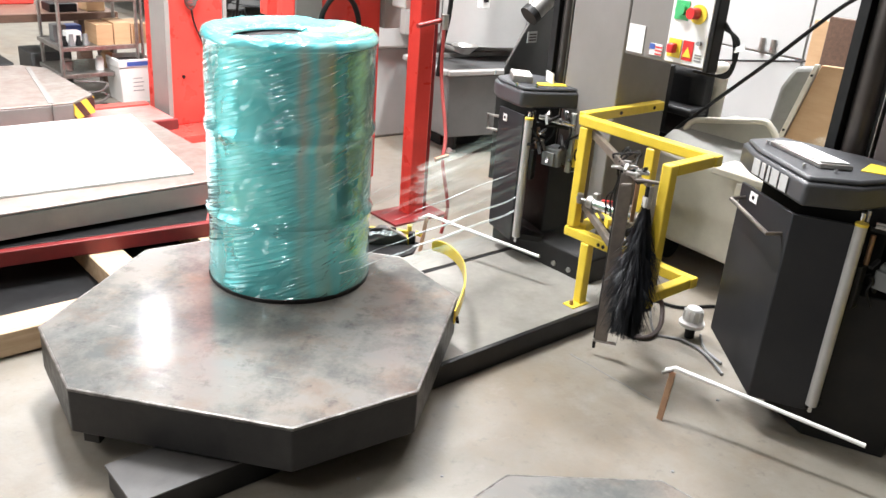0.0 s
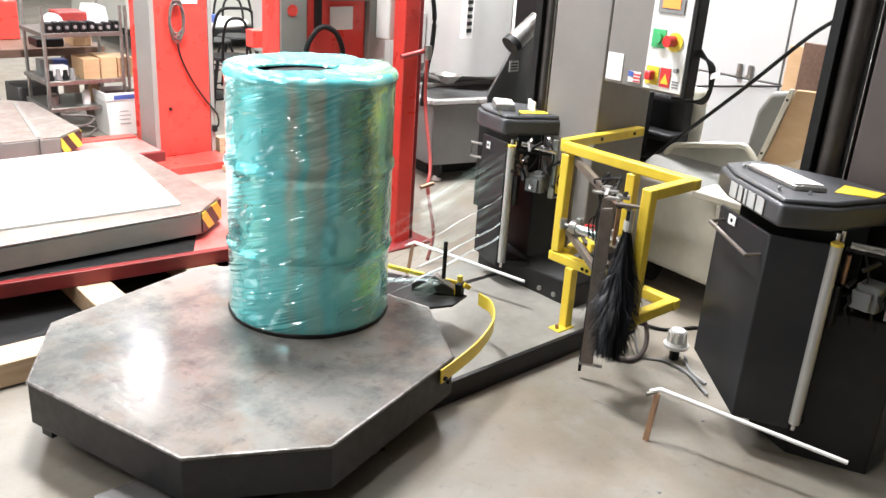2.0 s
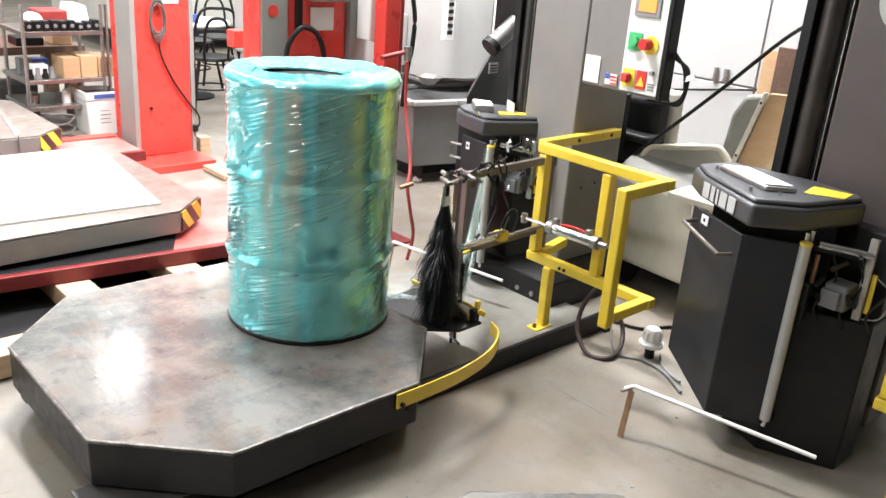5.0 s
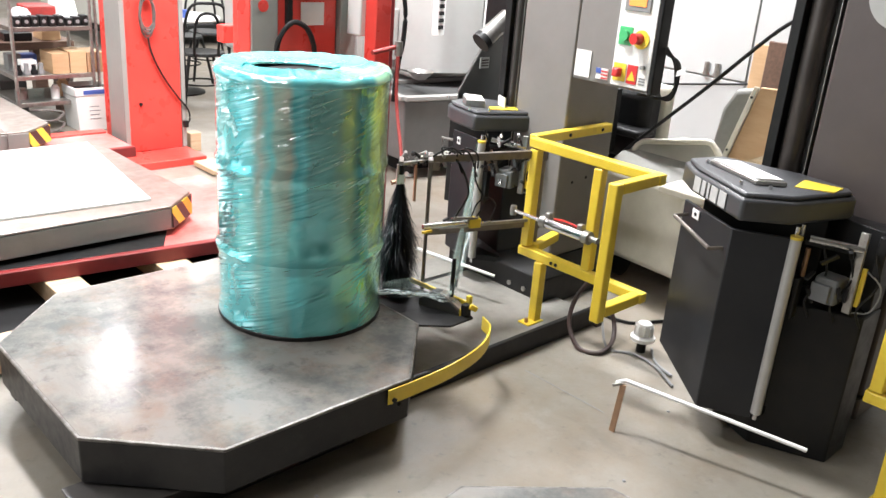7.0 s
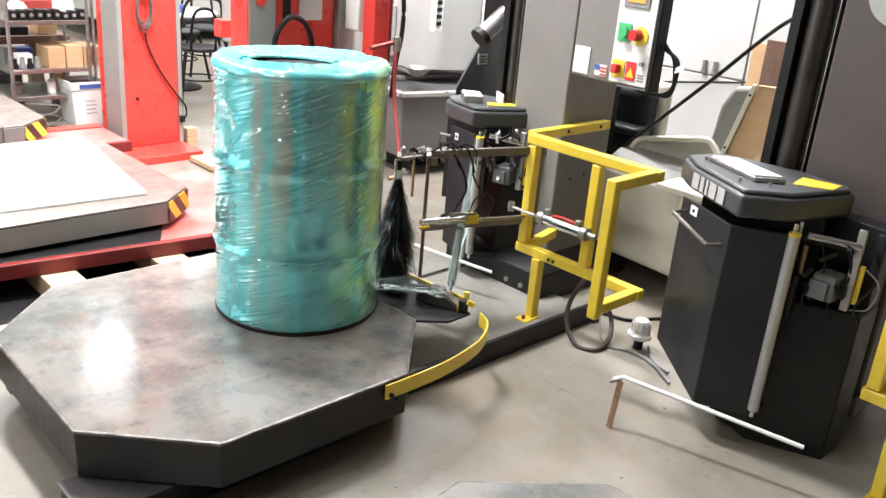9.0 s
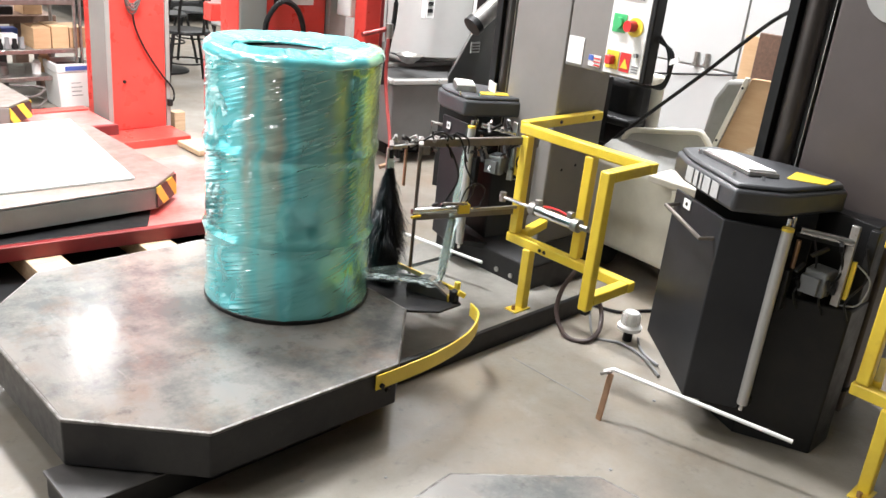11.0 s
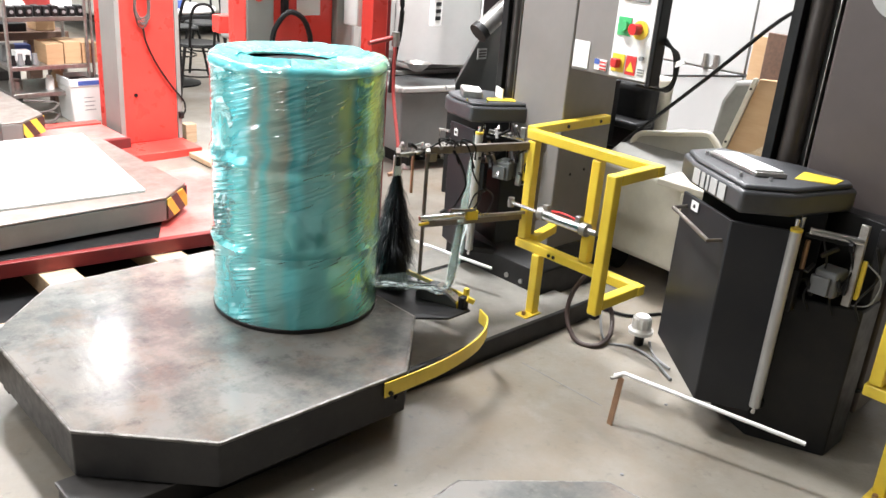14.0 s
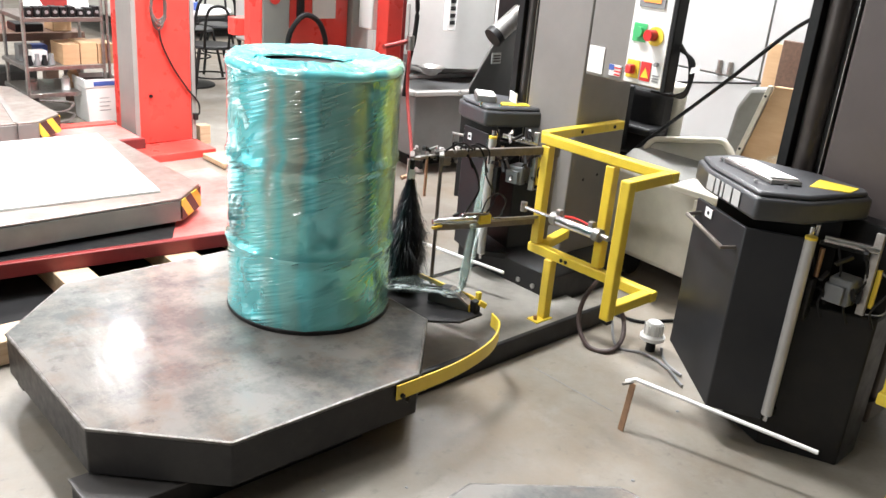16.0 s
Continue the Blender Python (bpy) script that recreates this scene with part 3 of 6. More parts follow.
bm = crumple(lathe(B(), [q for q in prof], 128, (DX, DY, TH)))
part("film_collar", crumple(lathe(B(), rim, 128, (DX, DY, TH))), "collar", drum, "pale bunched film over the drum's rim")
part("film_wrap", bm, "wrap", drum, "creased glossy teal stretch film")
part("lid", lathe(B(), [(0, 0.866), (0.10, 0.866), (0.15, 0.8625), (0.19, 0.852), (0.262, 0.842), (0.266, 0.85), (0.266, 0.86)], 64, (DX, DY, TH)), "black", drum, "dark drum lid")
part("chime", lathe(B(), [(0.0, 0.0), (0.293, 0.0), (0.2955, 0.006), (0.2955, 0.014), (0.29, 0.02), (0.0, 0.02)], 64, (DX, DY, TH)), "black", drum, "black bottom rim")

# ---- wrapping machines: base, mast, film carriage, guard frame ----


def machine_base(x, y, z=0):
    t = thing("floor_frame", (x + 0.6, y, 0), "low black steel floor frame carrying a grey plate", "floor frame")
    part("rail", box(B(), (x - 0.655, y - 0.51, 0), (x + 0.20, y - 0.31, 0.085)), "black", t, "black channel rail", 0.004)
    part("rail", box(B(), (x + 0.203, y - 0.418, 0), (x + 1.62, y - 0.395, 0.087)), "black", t, "black channel rail", 0.004)
    part("rail", box(B(), (x - 0.2, y + 0.31, 0), (x + 1.62, y + 0.51, 0.030)), "black", t, "low black rail", 0.003)
    # flat black patch on the solid rail paints a hollow end's shade
    part("channel_end", box(B(), (x - 0.658, y - 0.49, 0.012), (x - 0.653, y - 0.33, 0.073)), "rubber", t, "flat dark patch painting the hollow channel's shade")
    part("cap_strip", box(B(), (x - 0.662, y - 0.509, 0.078), (x - 0.1, y - 0.311, 0.0875)), "beam", t, "dark grey cap plate")
    part("plate", box(B(), (x + 0.204, y - 0.394, 0.002), (x + 1.64, y + 0.308, 0.030)), "base", t, "grey floor plate", 0.002)
    part("lip", box(B(), (x + 0.3, y + 0.33, 0.031), (x + 1.6, y + 0.507, 0.034)), "base", t, "grey cover plate")
    part("cross_beam", box(B(), (x - 0.12, y - 0.308, 0), (x + 0.12, y + 0.308, 0.082)), "black", t, "", 0.004)
    return t


def mast(x, y, rail_lo, rail_hi, right, depth, paint, toe=0.12, heel=0.08):
    """x: front face; the guide rails stand beside the column on its front."""
    t = thing("mast", (x + 0.2, (right + rail_hi) / 2, 0), "tall grey steel mast with dark guide rails, black foot", "machine mast", "machine masts")
    part("column", box(B(), (x, right, 0.1), (x + depth, rail_lo, 2.6)), paint, t, "powder-coated column", 0.008)
    part("rail_channel", box(B(), (x + 0.05, rail_lo, 0.1), (x + depth - 0.02, rail_hi, 2.6)), "black", t, "black rail channel", 0.004)
    w = rail_hi - rail_lo
    part("guide_rail", box(B(), (x + 0.005, rail_lo + 0.012, 0.1), (x + 0.055, rail_lo + 0.016, 2.6)), "steel", t, "bright edge of a guide rail", 0.002)
    part("guide_rail", box(B(), (x + 0.0, rail_hi - 0.035, 0.1), (x + 0.055, rail_hi, 2.6)), "rubber", t, "", 0.002)
    part("chain_guard", rod(B(), (x + 0.045, rail_lo + w * 0.52, 0.1), (x + 0.045, rail_lo + w * 0.52, 2.6), w * 0.24, 20), "guard", t, "dark round guard tube")
    f = [(x - toe, right - heel), (x + depth + 0.05, right - heel), (x + depth + 0.05, rail_hi + 0.12), (x - toe, rail_hi + 0.12)]
    g = [(x - 0.02, right - 0.01), (x + depth + 0.02, right - 0.01), (x + depth + 0.02, rail_hi + 0.02), (x - 0.02, rail_hi + 0.02)]
    part("foot", prism(B(), f, 0, 0.14, None), "black", t, "black boxed foot", 0.006)
    part("collar", prism(B(), f, 0.141, 0.2, g), "black", t, "flared black collar", 0.004)
    for dy in (0.03, 0.12):
        part("bolt", rod(B(), (x - toe - 0.008, right + dy, 0.06), (x - toe, right + dy, 0.06), 0.012, 8), "steel", t)
    for hx, hz in ((0.1, 0.55), (0.2, 0.56)):
        part("hole", rod(B(), (x + hx, right - 0.002, hz), (x + hx, right + 0.002, hz), 0.007, 10), "rubber", t)
    return t


HEAD = [(0.16, 0.27), (0.0, 0.0), (0.11, -0.115), (0.365, -0.20), (0.405, -0.17), (0.44, 0.02), (0.40, 0.31), (0.25, 0.36)]
FAR_HEAD = [(0.15, 0.19), (0.07, 0.02), (0.105, -0.03), (0.31, -0.205), (0.385, -0.20), (0.42, 0.02), (0.38, 0.22), (0.21, 0.25)]


def film_carriage(bx, by, zt, wordmark, turn=0.0):
    """bx, by: front corner of the head; zt: its top. The threaded carriage has no wordmark and its front panel off."""
    c, s = math.cos(turn), math.sin(turn)

    def P(a, b):
        return (bx + c * a - s * b, by + s * a + c * b)
    t = thing("film_carriage", (*P(0.2, 0.05), 0.08), "charcoal film carriage with side panels and a grey roller", "film carriage", "film carriages")
    hd = [P(*q) for q in (HEAD if wordmark else FAR_HEAD)]
    cx, cy = sum(q[0] for q in hd) / 8, sum(q[1] for q in hd) / 8
    top = [(q[0] + (cx - q[0]) * 0.06, q[1] + (cy - q[1]) * 0.06) for q in hd]
    head = part("head", prism(B(), hd, zt - 0.085, zt - 0.012), "head", t, "charcoal plastic head cover", 0.012, seg=3)
    part("head_top", prism(B(), top, zt - 0.013, zt + 0.004), "head", head, "", 0.008)
    # label and tray on top of the head
    part("label", prism(B(), [P(*q) for q in (((0.23, -0.05), (0.285, -0.155), (0.365, -0.15), (0.345, -0.03)) if wordmark else ((0.16, 0.0), (0.26, -0.10), (0.31, -0.06), (0.22, 0.03)))], zt + 0.004, zt + 0.0065), "ylabel", head, "yellow warning label")
    tr = [P(0.13, 0.03), P(0.20, -0.04), P(0.30, 0.19), P(0.24, 0.26)]
    if not wordmark:
        tr = [P(0.14, 0.11), P(0.18, 0.03), P(0.27, 0.10), P(0.24, 0.19)]
        part("notice_card", prism(B(), [P(0.25, -0.03), P(0.254, -0.035), P(0.31, 0.03), P(0.306, 0.035)], zt + 0.002, zt + 0.05), "white", head, "white paper card standing on the head")
    tray = part("tray", prism(B(), tr, zt + 0.004, zt + (0.02 if wordmark else 0.035)), "steel", head, "grey tray edge", 0.004)
    k = [(q[0] * 0.9 + sum(u[0] for u in tr) / 4 * 0.1, q[1] * 0.9 + sum(u[1] for u in tr) / 4 * 0.1) for q in tr]
    part("tray_lid", prism(B(), k, zt + (0.02 if wordmark else 0.035), zt + (0.026 if wordmark else 0.04)), "white", tray, "white tray lid", 0.002)
    for u, v in ((0.235, 0.265), (0.13, -0.02), (0.09, 0.06)):
        part("screw", rod(B(), (*P(u, v), zt), (*P(u, v), zt + 0.018), 0.006, 8), "chrome", head)
    # side panels under the head
    pn = [(0.20, 0.305), (0.05, 0.04), (0.134, -0.117)] if wordmark else [(0.14, 0.165), (0.066, -0.005), (0.125, -0.10)]
    a, b, d = (Vector((*P(*q), 0)) for q in pn)
    zb = 0.125

    def sheet(p, q, zl, zr, ztop, th=0.012):
        n = Vector((-(q - p).y, (q - p).x, 0)).normalized() * th
        m = B()
        v = [m.verts.new(w) for w in (p + Vector((0, 0, zl)), q + Vector((0, 0, zr)), q + Vector((0, 0, ztop)), p + Vector((0, 0, ztop)))]
        u = [m.verts.new(w.co + n) for w in v]
        m.faces.new(v)
        m.faces.new(list(reversed(u)))
        for i in range(4):
            m.faces.new((v[i], u[i], u[(i + 1) % 4], v[(i + 1) % 4]))
        return m
    p1 = part("side_panel", sheet(a, b, zb + (0.095 if wordmark else 0.02), zb, zt - (0.13 if wordmark else 0.115)), "panel", t, "charcoal side panel", 0.003)
    if wordmark:
        part("front_panel", sheet(b, d, zb, zb, zt - (0.13 if wordmark else 0.115)), "panel", t, "charcoal front panel", 0.003)
    n = Vector((-(b - a).y, (b - a).x, 0)).normalized() * -1
    h0, h1 = a.lerp(b, 0.12), a.lerp(b, 0.90)
    zh = zt - (0.193 if wordmark else 0.165)
    if wordmark:
        part("handle", tube(B(), [h0 + Vector((0, 0, zh + 0.02)), h0 + n * 0.05 + Vector((0, 0, zh + 0.015)), h1 + n * 0.05 + Vector((0, 0, zh - 0.015)), h1 + Vector((0, 0, zh - 0.015))], 0.007, 8, False), "link", p1, "bent steel handle")
    else:
        o, hi, lo = (a - b).normalized() * 0.055 + n * 0.02, Vector((0, 0, zt - 0.165)), Vector((0, 0, zt - 0.23))
        part("handle", tube(B(), [a + hi, a + o + hi, a + o + lo, a + lo], 0.007, 8, False), "steel", p1, "bent steel handle")
    q = a.lerp(b, 0.30) + n * 0.004
    part("sticker", bar(B(), q + Vector((0, 0, zt - 0.155)) - (b - a) * 0.07, q + Vector((0, 0, zt - 0.155)) + (b - a) * 0.07, 0.003, 0.032), "white", p1, "white sticker")
    part("sticker_mark", rod(B(), q + n * 0.001 + Vector((0, 0, zt - 0.155)), q + n * 0.003 + Vector((0, 0, zt - 0.155)), 0.007, 10), "rubber", p1)
    # back box and frame
    part("back_box", prism(B(), [P(0.30, -0.155), P(0.41, -0.02), P(0.395, 0.27), P(0.27, 0.27)], 0.32, zt - 0.09), "black", t, "black carriage back", 0.004)
    part("floor_plate", prism(B(), [P(*u) for u in ((0.14, 0.12), (0.08, 0.03), (0.15, -0.13), (0.38, -0.15), (0.38, 0.12))], zb, zb + 0.03), "black", t, "black bottom plate", 0.003)
    part("lower_body", prism(B(), [P(*u) for u in ((0.19, -0.10), (0.29, -0.335), (0.44, -0.335), (0.44, 0.08), (0.27, 0.08))], 0.0, 0.54), "black", t, "black lower housing", 0.006)
    part("back_plate", prism(B(), [P(*u) for u in ((0.345, -0.33), (0.44, -0.33), (0.44, 0.0), (0.40, 0.0))], 0.541, zt - 0.09), "black", t, "black back plate", 0.004)
    # roller with yellow core rings
    rr = P(0.142, -0.13) if wordmark else P(0.075, -0.03)
    rl = part("film_roller", rod(B(), (*rr, 0.15), (*rr, zt - 0.13), 0.018, 24), "roller", t, "grey film roller")
    part("core_ring", rod(B(), (*rr, zt - 0.13), (*rr, zt - 0.121), 0.019, 20), "yellow", rl, "yellow core ring")
    part("roller_pin", rod(B(), (*rr, 0.125), (*rr, 0.15), 0.008, 10), "chrome", rl)
    # mechanism seen behind the roller
    if not wordmark:
        def P(a, b, shift=(-0.085, 0.09)):
            a, b = a + shift[0], b + shift[1]
            return (bx + c * a - s * b, by + s * a + c * b)

    def blk(nm, a_, b_, z0, sx, sy, sz, ma, lab="", bv=0.004):
        q_ = P(a_, b_)
        return part(nm, box(B(), (q_[0] - sx / 2, q_[1] - sy / 2, z0), (q_[0] + sx / 2, q_[1] + sy / 2, z0 + sz), turn), ma, t, lab, bv)
    blk("gear_box", 0.25, -0.225, zt - 0.33, 0.085, 0.075, 0.085, "bin", "grey gear box", 0.008)
    blk("gear_cover", 0.205, -0.215, zt - 0.325, 0.02, 0.06, 0.06, "bin", "", 0.003)
    blk("bracket", 0.18, -0.145, zt - 0.40, 0.035, 0.03, 0.14, "black", "", 0.003)
    blk("upright_strip", 0.265, -0.285, zt - 0.355, 0.014, 0.026, 0.27, "steel", "galvanised upright strip", 0.002)
    blk("upright_strip", 0.28, -0.305, zt - 0.33, 0.012, 0.014, 0.13, "ylabel", "yellow strip", 0.002)
    blk("switch", 0.30, -0.335, zt - 0.22, 0.03, 0.03, 0.13, "rubber", "black switch", 0.004)
    part("air_cylinder", rod(B(), (*P(0.19, -0.15), zt - (0.13 if wordmark else 0.115)), (*P(0.265, -0.29), zt - 0.14), 0.012, 14), "chrome", t, "small air cylinder")
    part("air_cylinder", rod(B(), (*P(0.19, -0.14), zt - 0.145), (*P(0.26, -0.27), zt - 0.155), 0.008, 12), "rubber", t)
    part("lever", rod(B(), (*P(0.20, -0.15), zt - 0.26), (*P(0.20, -0.15), zt - 0.165), 0.008, 12), "brass", t, "brown lever")
    part("hose_loop", tube(B(), [(*P(0.28, -0.30), zt - 0.2), (*P(0.29, -0.36), zt - 0.25), (*P(0.28, -0.35), zt - 0.33), (*P(0.27, -0.30), zt - 0.35)], 0.0028, 6), "grey", t, "thin pale hose")
    for sx_ in (0.16, 0.2):
        part("pin", rod(B(), (*P(sx_, -0.12), zt - 0.13), (*P(sx_, -0.12), zt - 0.095), 0.008, 10), "chrome", t)
    random.seed(7)
    for i in range(9 if wordmark else 26):
        k_ = random.random()
        u, v = 0.175 + 0.09 * k_, -0.115 - 0.22 * k_ + 0.02 * random.random()
        z0 = 0.54 + 0.2 * random.random()
        part("linkage", bar(B(), (*P(u, v), z0), (*P(u + 0.05 * random.uniform(-1, 1), v + 0.04 * random.uniform(-1, 1)), z0 + 0.06 * random.uniform(-1, 1)), 0.012, 0.009), ("chrome" if i % 4 == 0 else "link" if i % 4 == 2 else "black") if not wordmark else "black", t)
    for i in range(4):
        u, v = P(0.18 + 0.03 * i, -0.12 - 0.07 * i)
        part("cable", tube(B(), [(u, v, 0.76), (u + 0.02, v - 0.02, 0.66), (u - 0.02, v + 0.01, 0.58), (u + 0.01, v, 0.51)], 0.004, 6), "rubber", t)
    if wordmark:
        # light print on the front of the head: plain blocks
        A, Bc = Vector((*P(*HEAD[0]), 0)), Vector((*P(*HEAD[1]), 0))
        u = (Bc - A).normalized()
        nn = Vector((-u.y, u.x, 0)) * -1
        zc, hh = zt - 0.048, 0.025

        def slab(k, w, lo, hi):
            o = A + u * k + nn * 0.0035 + Vector((0, 0, zc))
            m = bar(B(), o - u * w / 2 + Vector((0, 0, (lo + hi) / 2)), o + u * w / 2 + Vector((0, 0, (lo + hi) / 2)), 0.002, hi - lo)
            return part("print_mark", m, "letter", head, "light grey print")
        for k, w in ((0.045, 0.042), (0.087, 0.024), (0.118, 0.014), (0.155, 0.042), (0.207, 0.042)):
            slab(k, w, -hh, hh)
    return t


def guard_frame(x, y, foot=0.03):
    """Yellow square-tube frame; x, y: shift from the place beside the drum wrapper."""
    t = thing("guard_frame", (x + 1.36, y - 0.27, 0), "yellow welded square-tube guard frame", "guard frame", "guard frames")
    w = 0.041

    def tb(name, a, b, lab=""):
        a, b = Vector(a) + Vector((x, y, 0)), Vector(b) + Vector((x, y, 0))
        return part(name, bar(B(), a, b, w, w), "yellow", t, lab, 0.005)
    tb("top_bar", (1.375, -0.135, 0.795), (1.375, -0.775, 0.795))
    tb("wall_arm", (1.40, -0.115, 0.796), (1.93, -0.115, 0.796))
    tb("post", (1.36, -0.268, foot), (1.365, -0.262, 0.30))
    tb("upright", (1.375, -0.165, 0.345), (1.375, -0.165, 0.77))
    tb("upright", (1.375, -0.495, 0.345), (1.375, -0.495, 0.77))
    tb("bottom_bar", (1.375, -0.135, 0.32), (1.375, -0.775, 0.32))
    tb("top_return", (1.354, -0.75, 0.795), (1.136, -0.75, 0.795))
    tb("bottom_return", (1.354, -0.75, 0.32), (1.136, -0.75, 0.32))
    tb("front_upright", (1.115, -0.75, 0.285), (1.115, -0.75, 0.8155))
    tb("brace", (1.40, -0.19, 0.335), (1.60, -0.14, 0.335))
    part("foot_plate", box(B(), (x + 1.285, y - 0.30, foot), (x + 1.385, y - 0.24, foot + 0.006)), "yellow", t, "", 0.002)
    part("foot_bolt", rod(B(), (x + 1.305, y - 0.27, foot + 0.006), (x + 1.305, y - 0.27, foot + 0.024), 0.009, 6), "brass", t)
    for yy in (-0.33, -0.355):
        part("hole", rod(B(), (x + 1.349, y + yy, 0.32), (x + 1.346, y + yy, 0.32), 0.008, 10), "rubber", t)
    for xx in (1.62, 1.85):
        part("hole", rod(B(), (x + xx, y - 0.141, 0.797), (x + xx, y - 0.138, 0.797), 0.008, 10), "rubber", t)
    part("end_cap", box(B(), (x + 1.10, y - 0.768, 0.27), (x + 1.13, y - 0.732, 0.285)), "rubber", t, "", 0.002)
    part("pivot_bar", rod(B(), (x + 1.415, y - 0.165, 0.346), (x + 1.415, y - 0.165, 0.77), 0.016, 16), "link", t, "brown-grey pivot bar")
    return t


def threshold_rod(x, y):
    """White rod on a copper-coloured stand before a machine."""
    t = thing("rod_stand", (x + 0.97, y - 0.985, 0), "white rod on a thin copper-coloured stand on the floor", "rod stand", "rod stands")
    part("stand", bar(B(), (x + 0.955, y - 0.99, 0), (x + 0.985, y - 0.988, 0.175), 0.022, 0.006), "brass", t, "copper-coloured flat stand", 0.001)
    part("rod", tube(B(), [(x + 0.985, y - 0.96, 0.17), (x + 0.992, y - 0.99, 0.190), (x + 1.15, y - 1.57, 0.158)], 0.0072, 10, False), "whitepl", t, "white plastic rod")
    part("screw", rod(B(), (x + 0.955, y - 0.965, 0.172), (x + 0.99, y - 0.985, 0.178), 0.006, 8), "steel", t)
    return t


machine_base(0, 0)
mast(1.645, 0, 0.215, 0.335, -0.085, 0.36, "mast")
film_carriage(1.353, 0.219, 0.835, False, radians(14))
guard_frame(0, 0)
threshold_rod(0.19, 1.54)

near_mast = mast(1.57, 0, -1.20, -1.035, -1.56, 0.36, "brownmast", 0.022, -0.07)
film_carriage(1.10, -1.22, 0.905, True)
guard_frame(-0.02, -1.495, 0.0)
threshold_rod(0, 0)
near_table = turntable("turntable", -0.185, -1.766, "octagonal steel turntable of the neighbouring machine", 0.0)
near_table.rotation_euler = (0, 0, radians(6.8))

# control cabinet on the mast
cab = thing("control_cabinet", (1.645, -0.26, 1.03), "grey control cabinet with a white panel of buttons on a mast", "control cabinet")
part("body", box(B(), (1.648, -0.47, 1.035), (1.70, -0.087, 1.75)), "mast", cab, "grey cabinet body", 0.006)
part("side_cover", box(B(), (1.636, -0.495, 1.03), (1.705, -0.472, 1.75)), "rubber", cab, "black side cover", 0.005)
pan = part("panel", box(B(), (1.640, -0.470, 1.045), (1.6475, -0.29, 1.75)), "whitepl", cab, "white control panel", 0.002)
part("screen_frame", box(B(), (1.6345, -0.435, 1.345), (1.6395, -0.315, 1.48)), "grey", pan, "grey screen frame", 0.002)
part("screen", box(B(), (1.632, -0.415, 1.365), (1.634, -0.335, 1.46)), "screen", pan, "orange lit screen")
part("start_plate", box(B(), (1.636, -0.368, 1.21), (1.6395, -0.305, 1.282)), "green", pan, "green button plate", 0.001)
part("start_button", rod(B(), (1.636, -0.337, 1.248), (1.618, -0.337, 1.248), 0.021, 20), "green", pan, "green push button")
part("stop_plate", rod(B(), (1.6395, -0.412, 1.240), (1.635, -0.412, 1.240), 0.037, 24), "ylabel", pan, "round yellow plate")
part("stop_button", rod(B(), (1.636, -0.405, 1.243), (1.60, -0.398, 1.243), 0.022, 20), "redbtn", pan, "red stop button")
part("switch_plate", box(B(), (1.636, -0.36, 1.065), (1.6395, -0.30, 1.137)), "ylabel", pan, "yellow switch plate", 0.001)
part("switch_knob", box(B(), (1.605, -0.345, 1.083), (1.636, -0.313, 1.12)), "redbtn", pan, "red rotary switch", 0.006)
part("warning_plate", box(B(), (1.637, -0.415, 1.062), (1.6395, -0.367, 1.137)), "redbtn", pan, "red warning plate")
m3 = B()
f3 = [m3.verts.new(q) for q in ((1.6365, -0.41, 1.075), (1.6365, -0.372, 1.075), (1.6365, -0.391, 1.115))]
b3 = [m3.verts.new(v.co + Vector((-0.001, 0, 0))) for v in f3]
m3.faces.new(f3)
m3.faces.new(list(reversed(b3)))
for i in range(3):
    m3.faces.new((f3[i], f3[(i + 1) % 3], b3[(i + 1) % 3], b3[i]))
part("warning_mark", m3, "ylabel", pan, "yellow warning triangle")
part("key_lock", rod(B(), (1.6395, -0.44, 1.135), (1.625, -0.44, 1.135), 0.009, 12), "grey", pan)
for i in range(3):
    part("print_bar", box(B(), (1.638, -0.455, 1.065 + 0.011 * i), (1.6395, -0.425, 1.071 + 0.011 * i)), "grey", pan)
part("notice", box(B(), (1.644, -0.175, 1.05), (1.6475, -0.095, 1.16)), "white", cab, "white paper notice")
part("flag_sticker", box(B(), (1.644, -0.27, 1.055), (1.6475, -0.21, 1.10)), "white", cab, "small striped sticker")
part("flag_field", box(B(), (1.642, -0.235, 1.078), (1.6435, -0.21, 1.10)), "blue", cab)
for i in range(3):
    part("flag_stripe", box(B(), (1.642, -0.27, 1.058 + 0.014 * i), (1.6435, -0.237, 1.064 + 0.014 * i)), "redbtn", cab)
for i in range(3):
    part("cable_loop", tube(B(), [(1.69, -0.50, 1.22 - 0.01 * i), (1.69, -0.55 - 0.01 * i, 1.16), (1.69, -0.56, 1.06 - 0.012 * i), (1.69, -0.50, 1.02), (1.69, -0.40, 1.02)], 0.006, 6), "rubber", cab, "black cable loop")
part("cable_tag", bar(B(), (1.69, -0.555, 1.125), (1.67, -0.61, 1.15), 0.003, 0.02), "white", cab, "white cable tag")

# ---- swinging brush arm ----
PIV = Vector((1.415, -0.165, 0))
arm = thing("brush_arm", tuple(PIV), "swinging steel arm with a long black bristle brush", "brush arm")
LK = 0.515


def loc(name, bm, material, parent=arm, label="", bevel=0.0):
    return part(name, bm, material, parent, label, bevel, local=True)


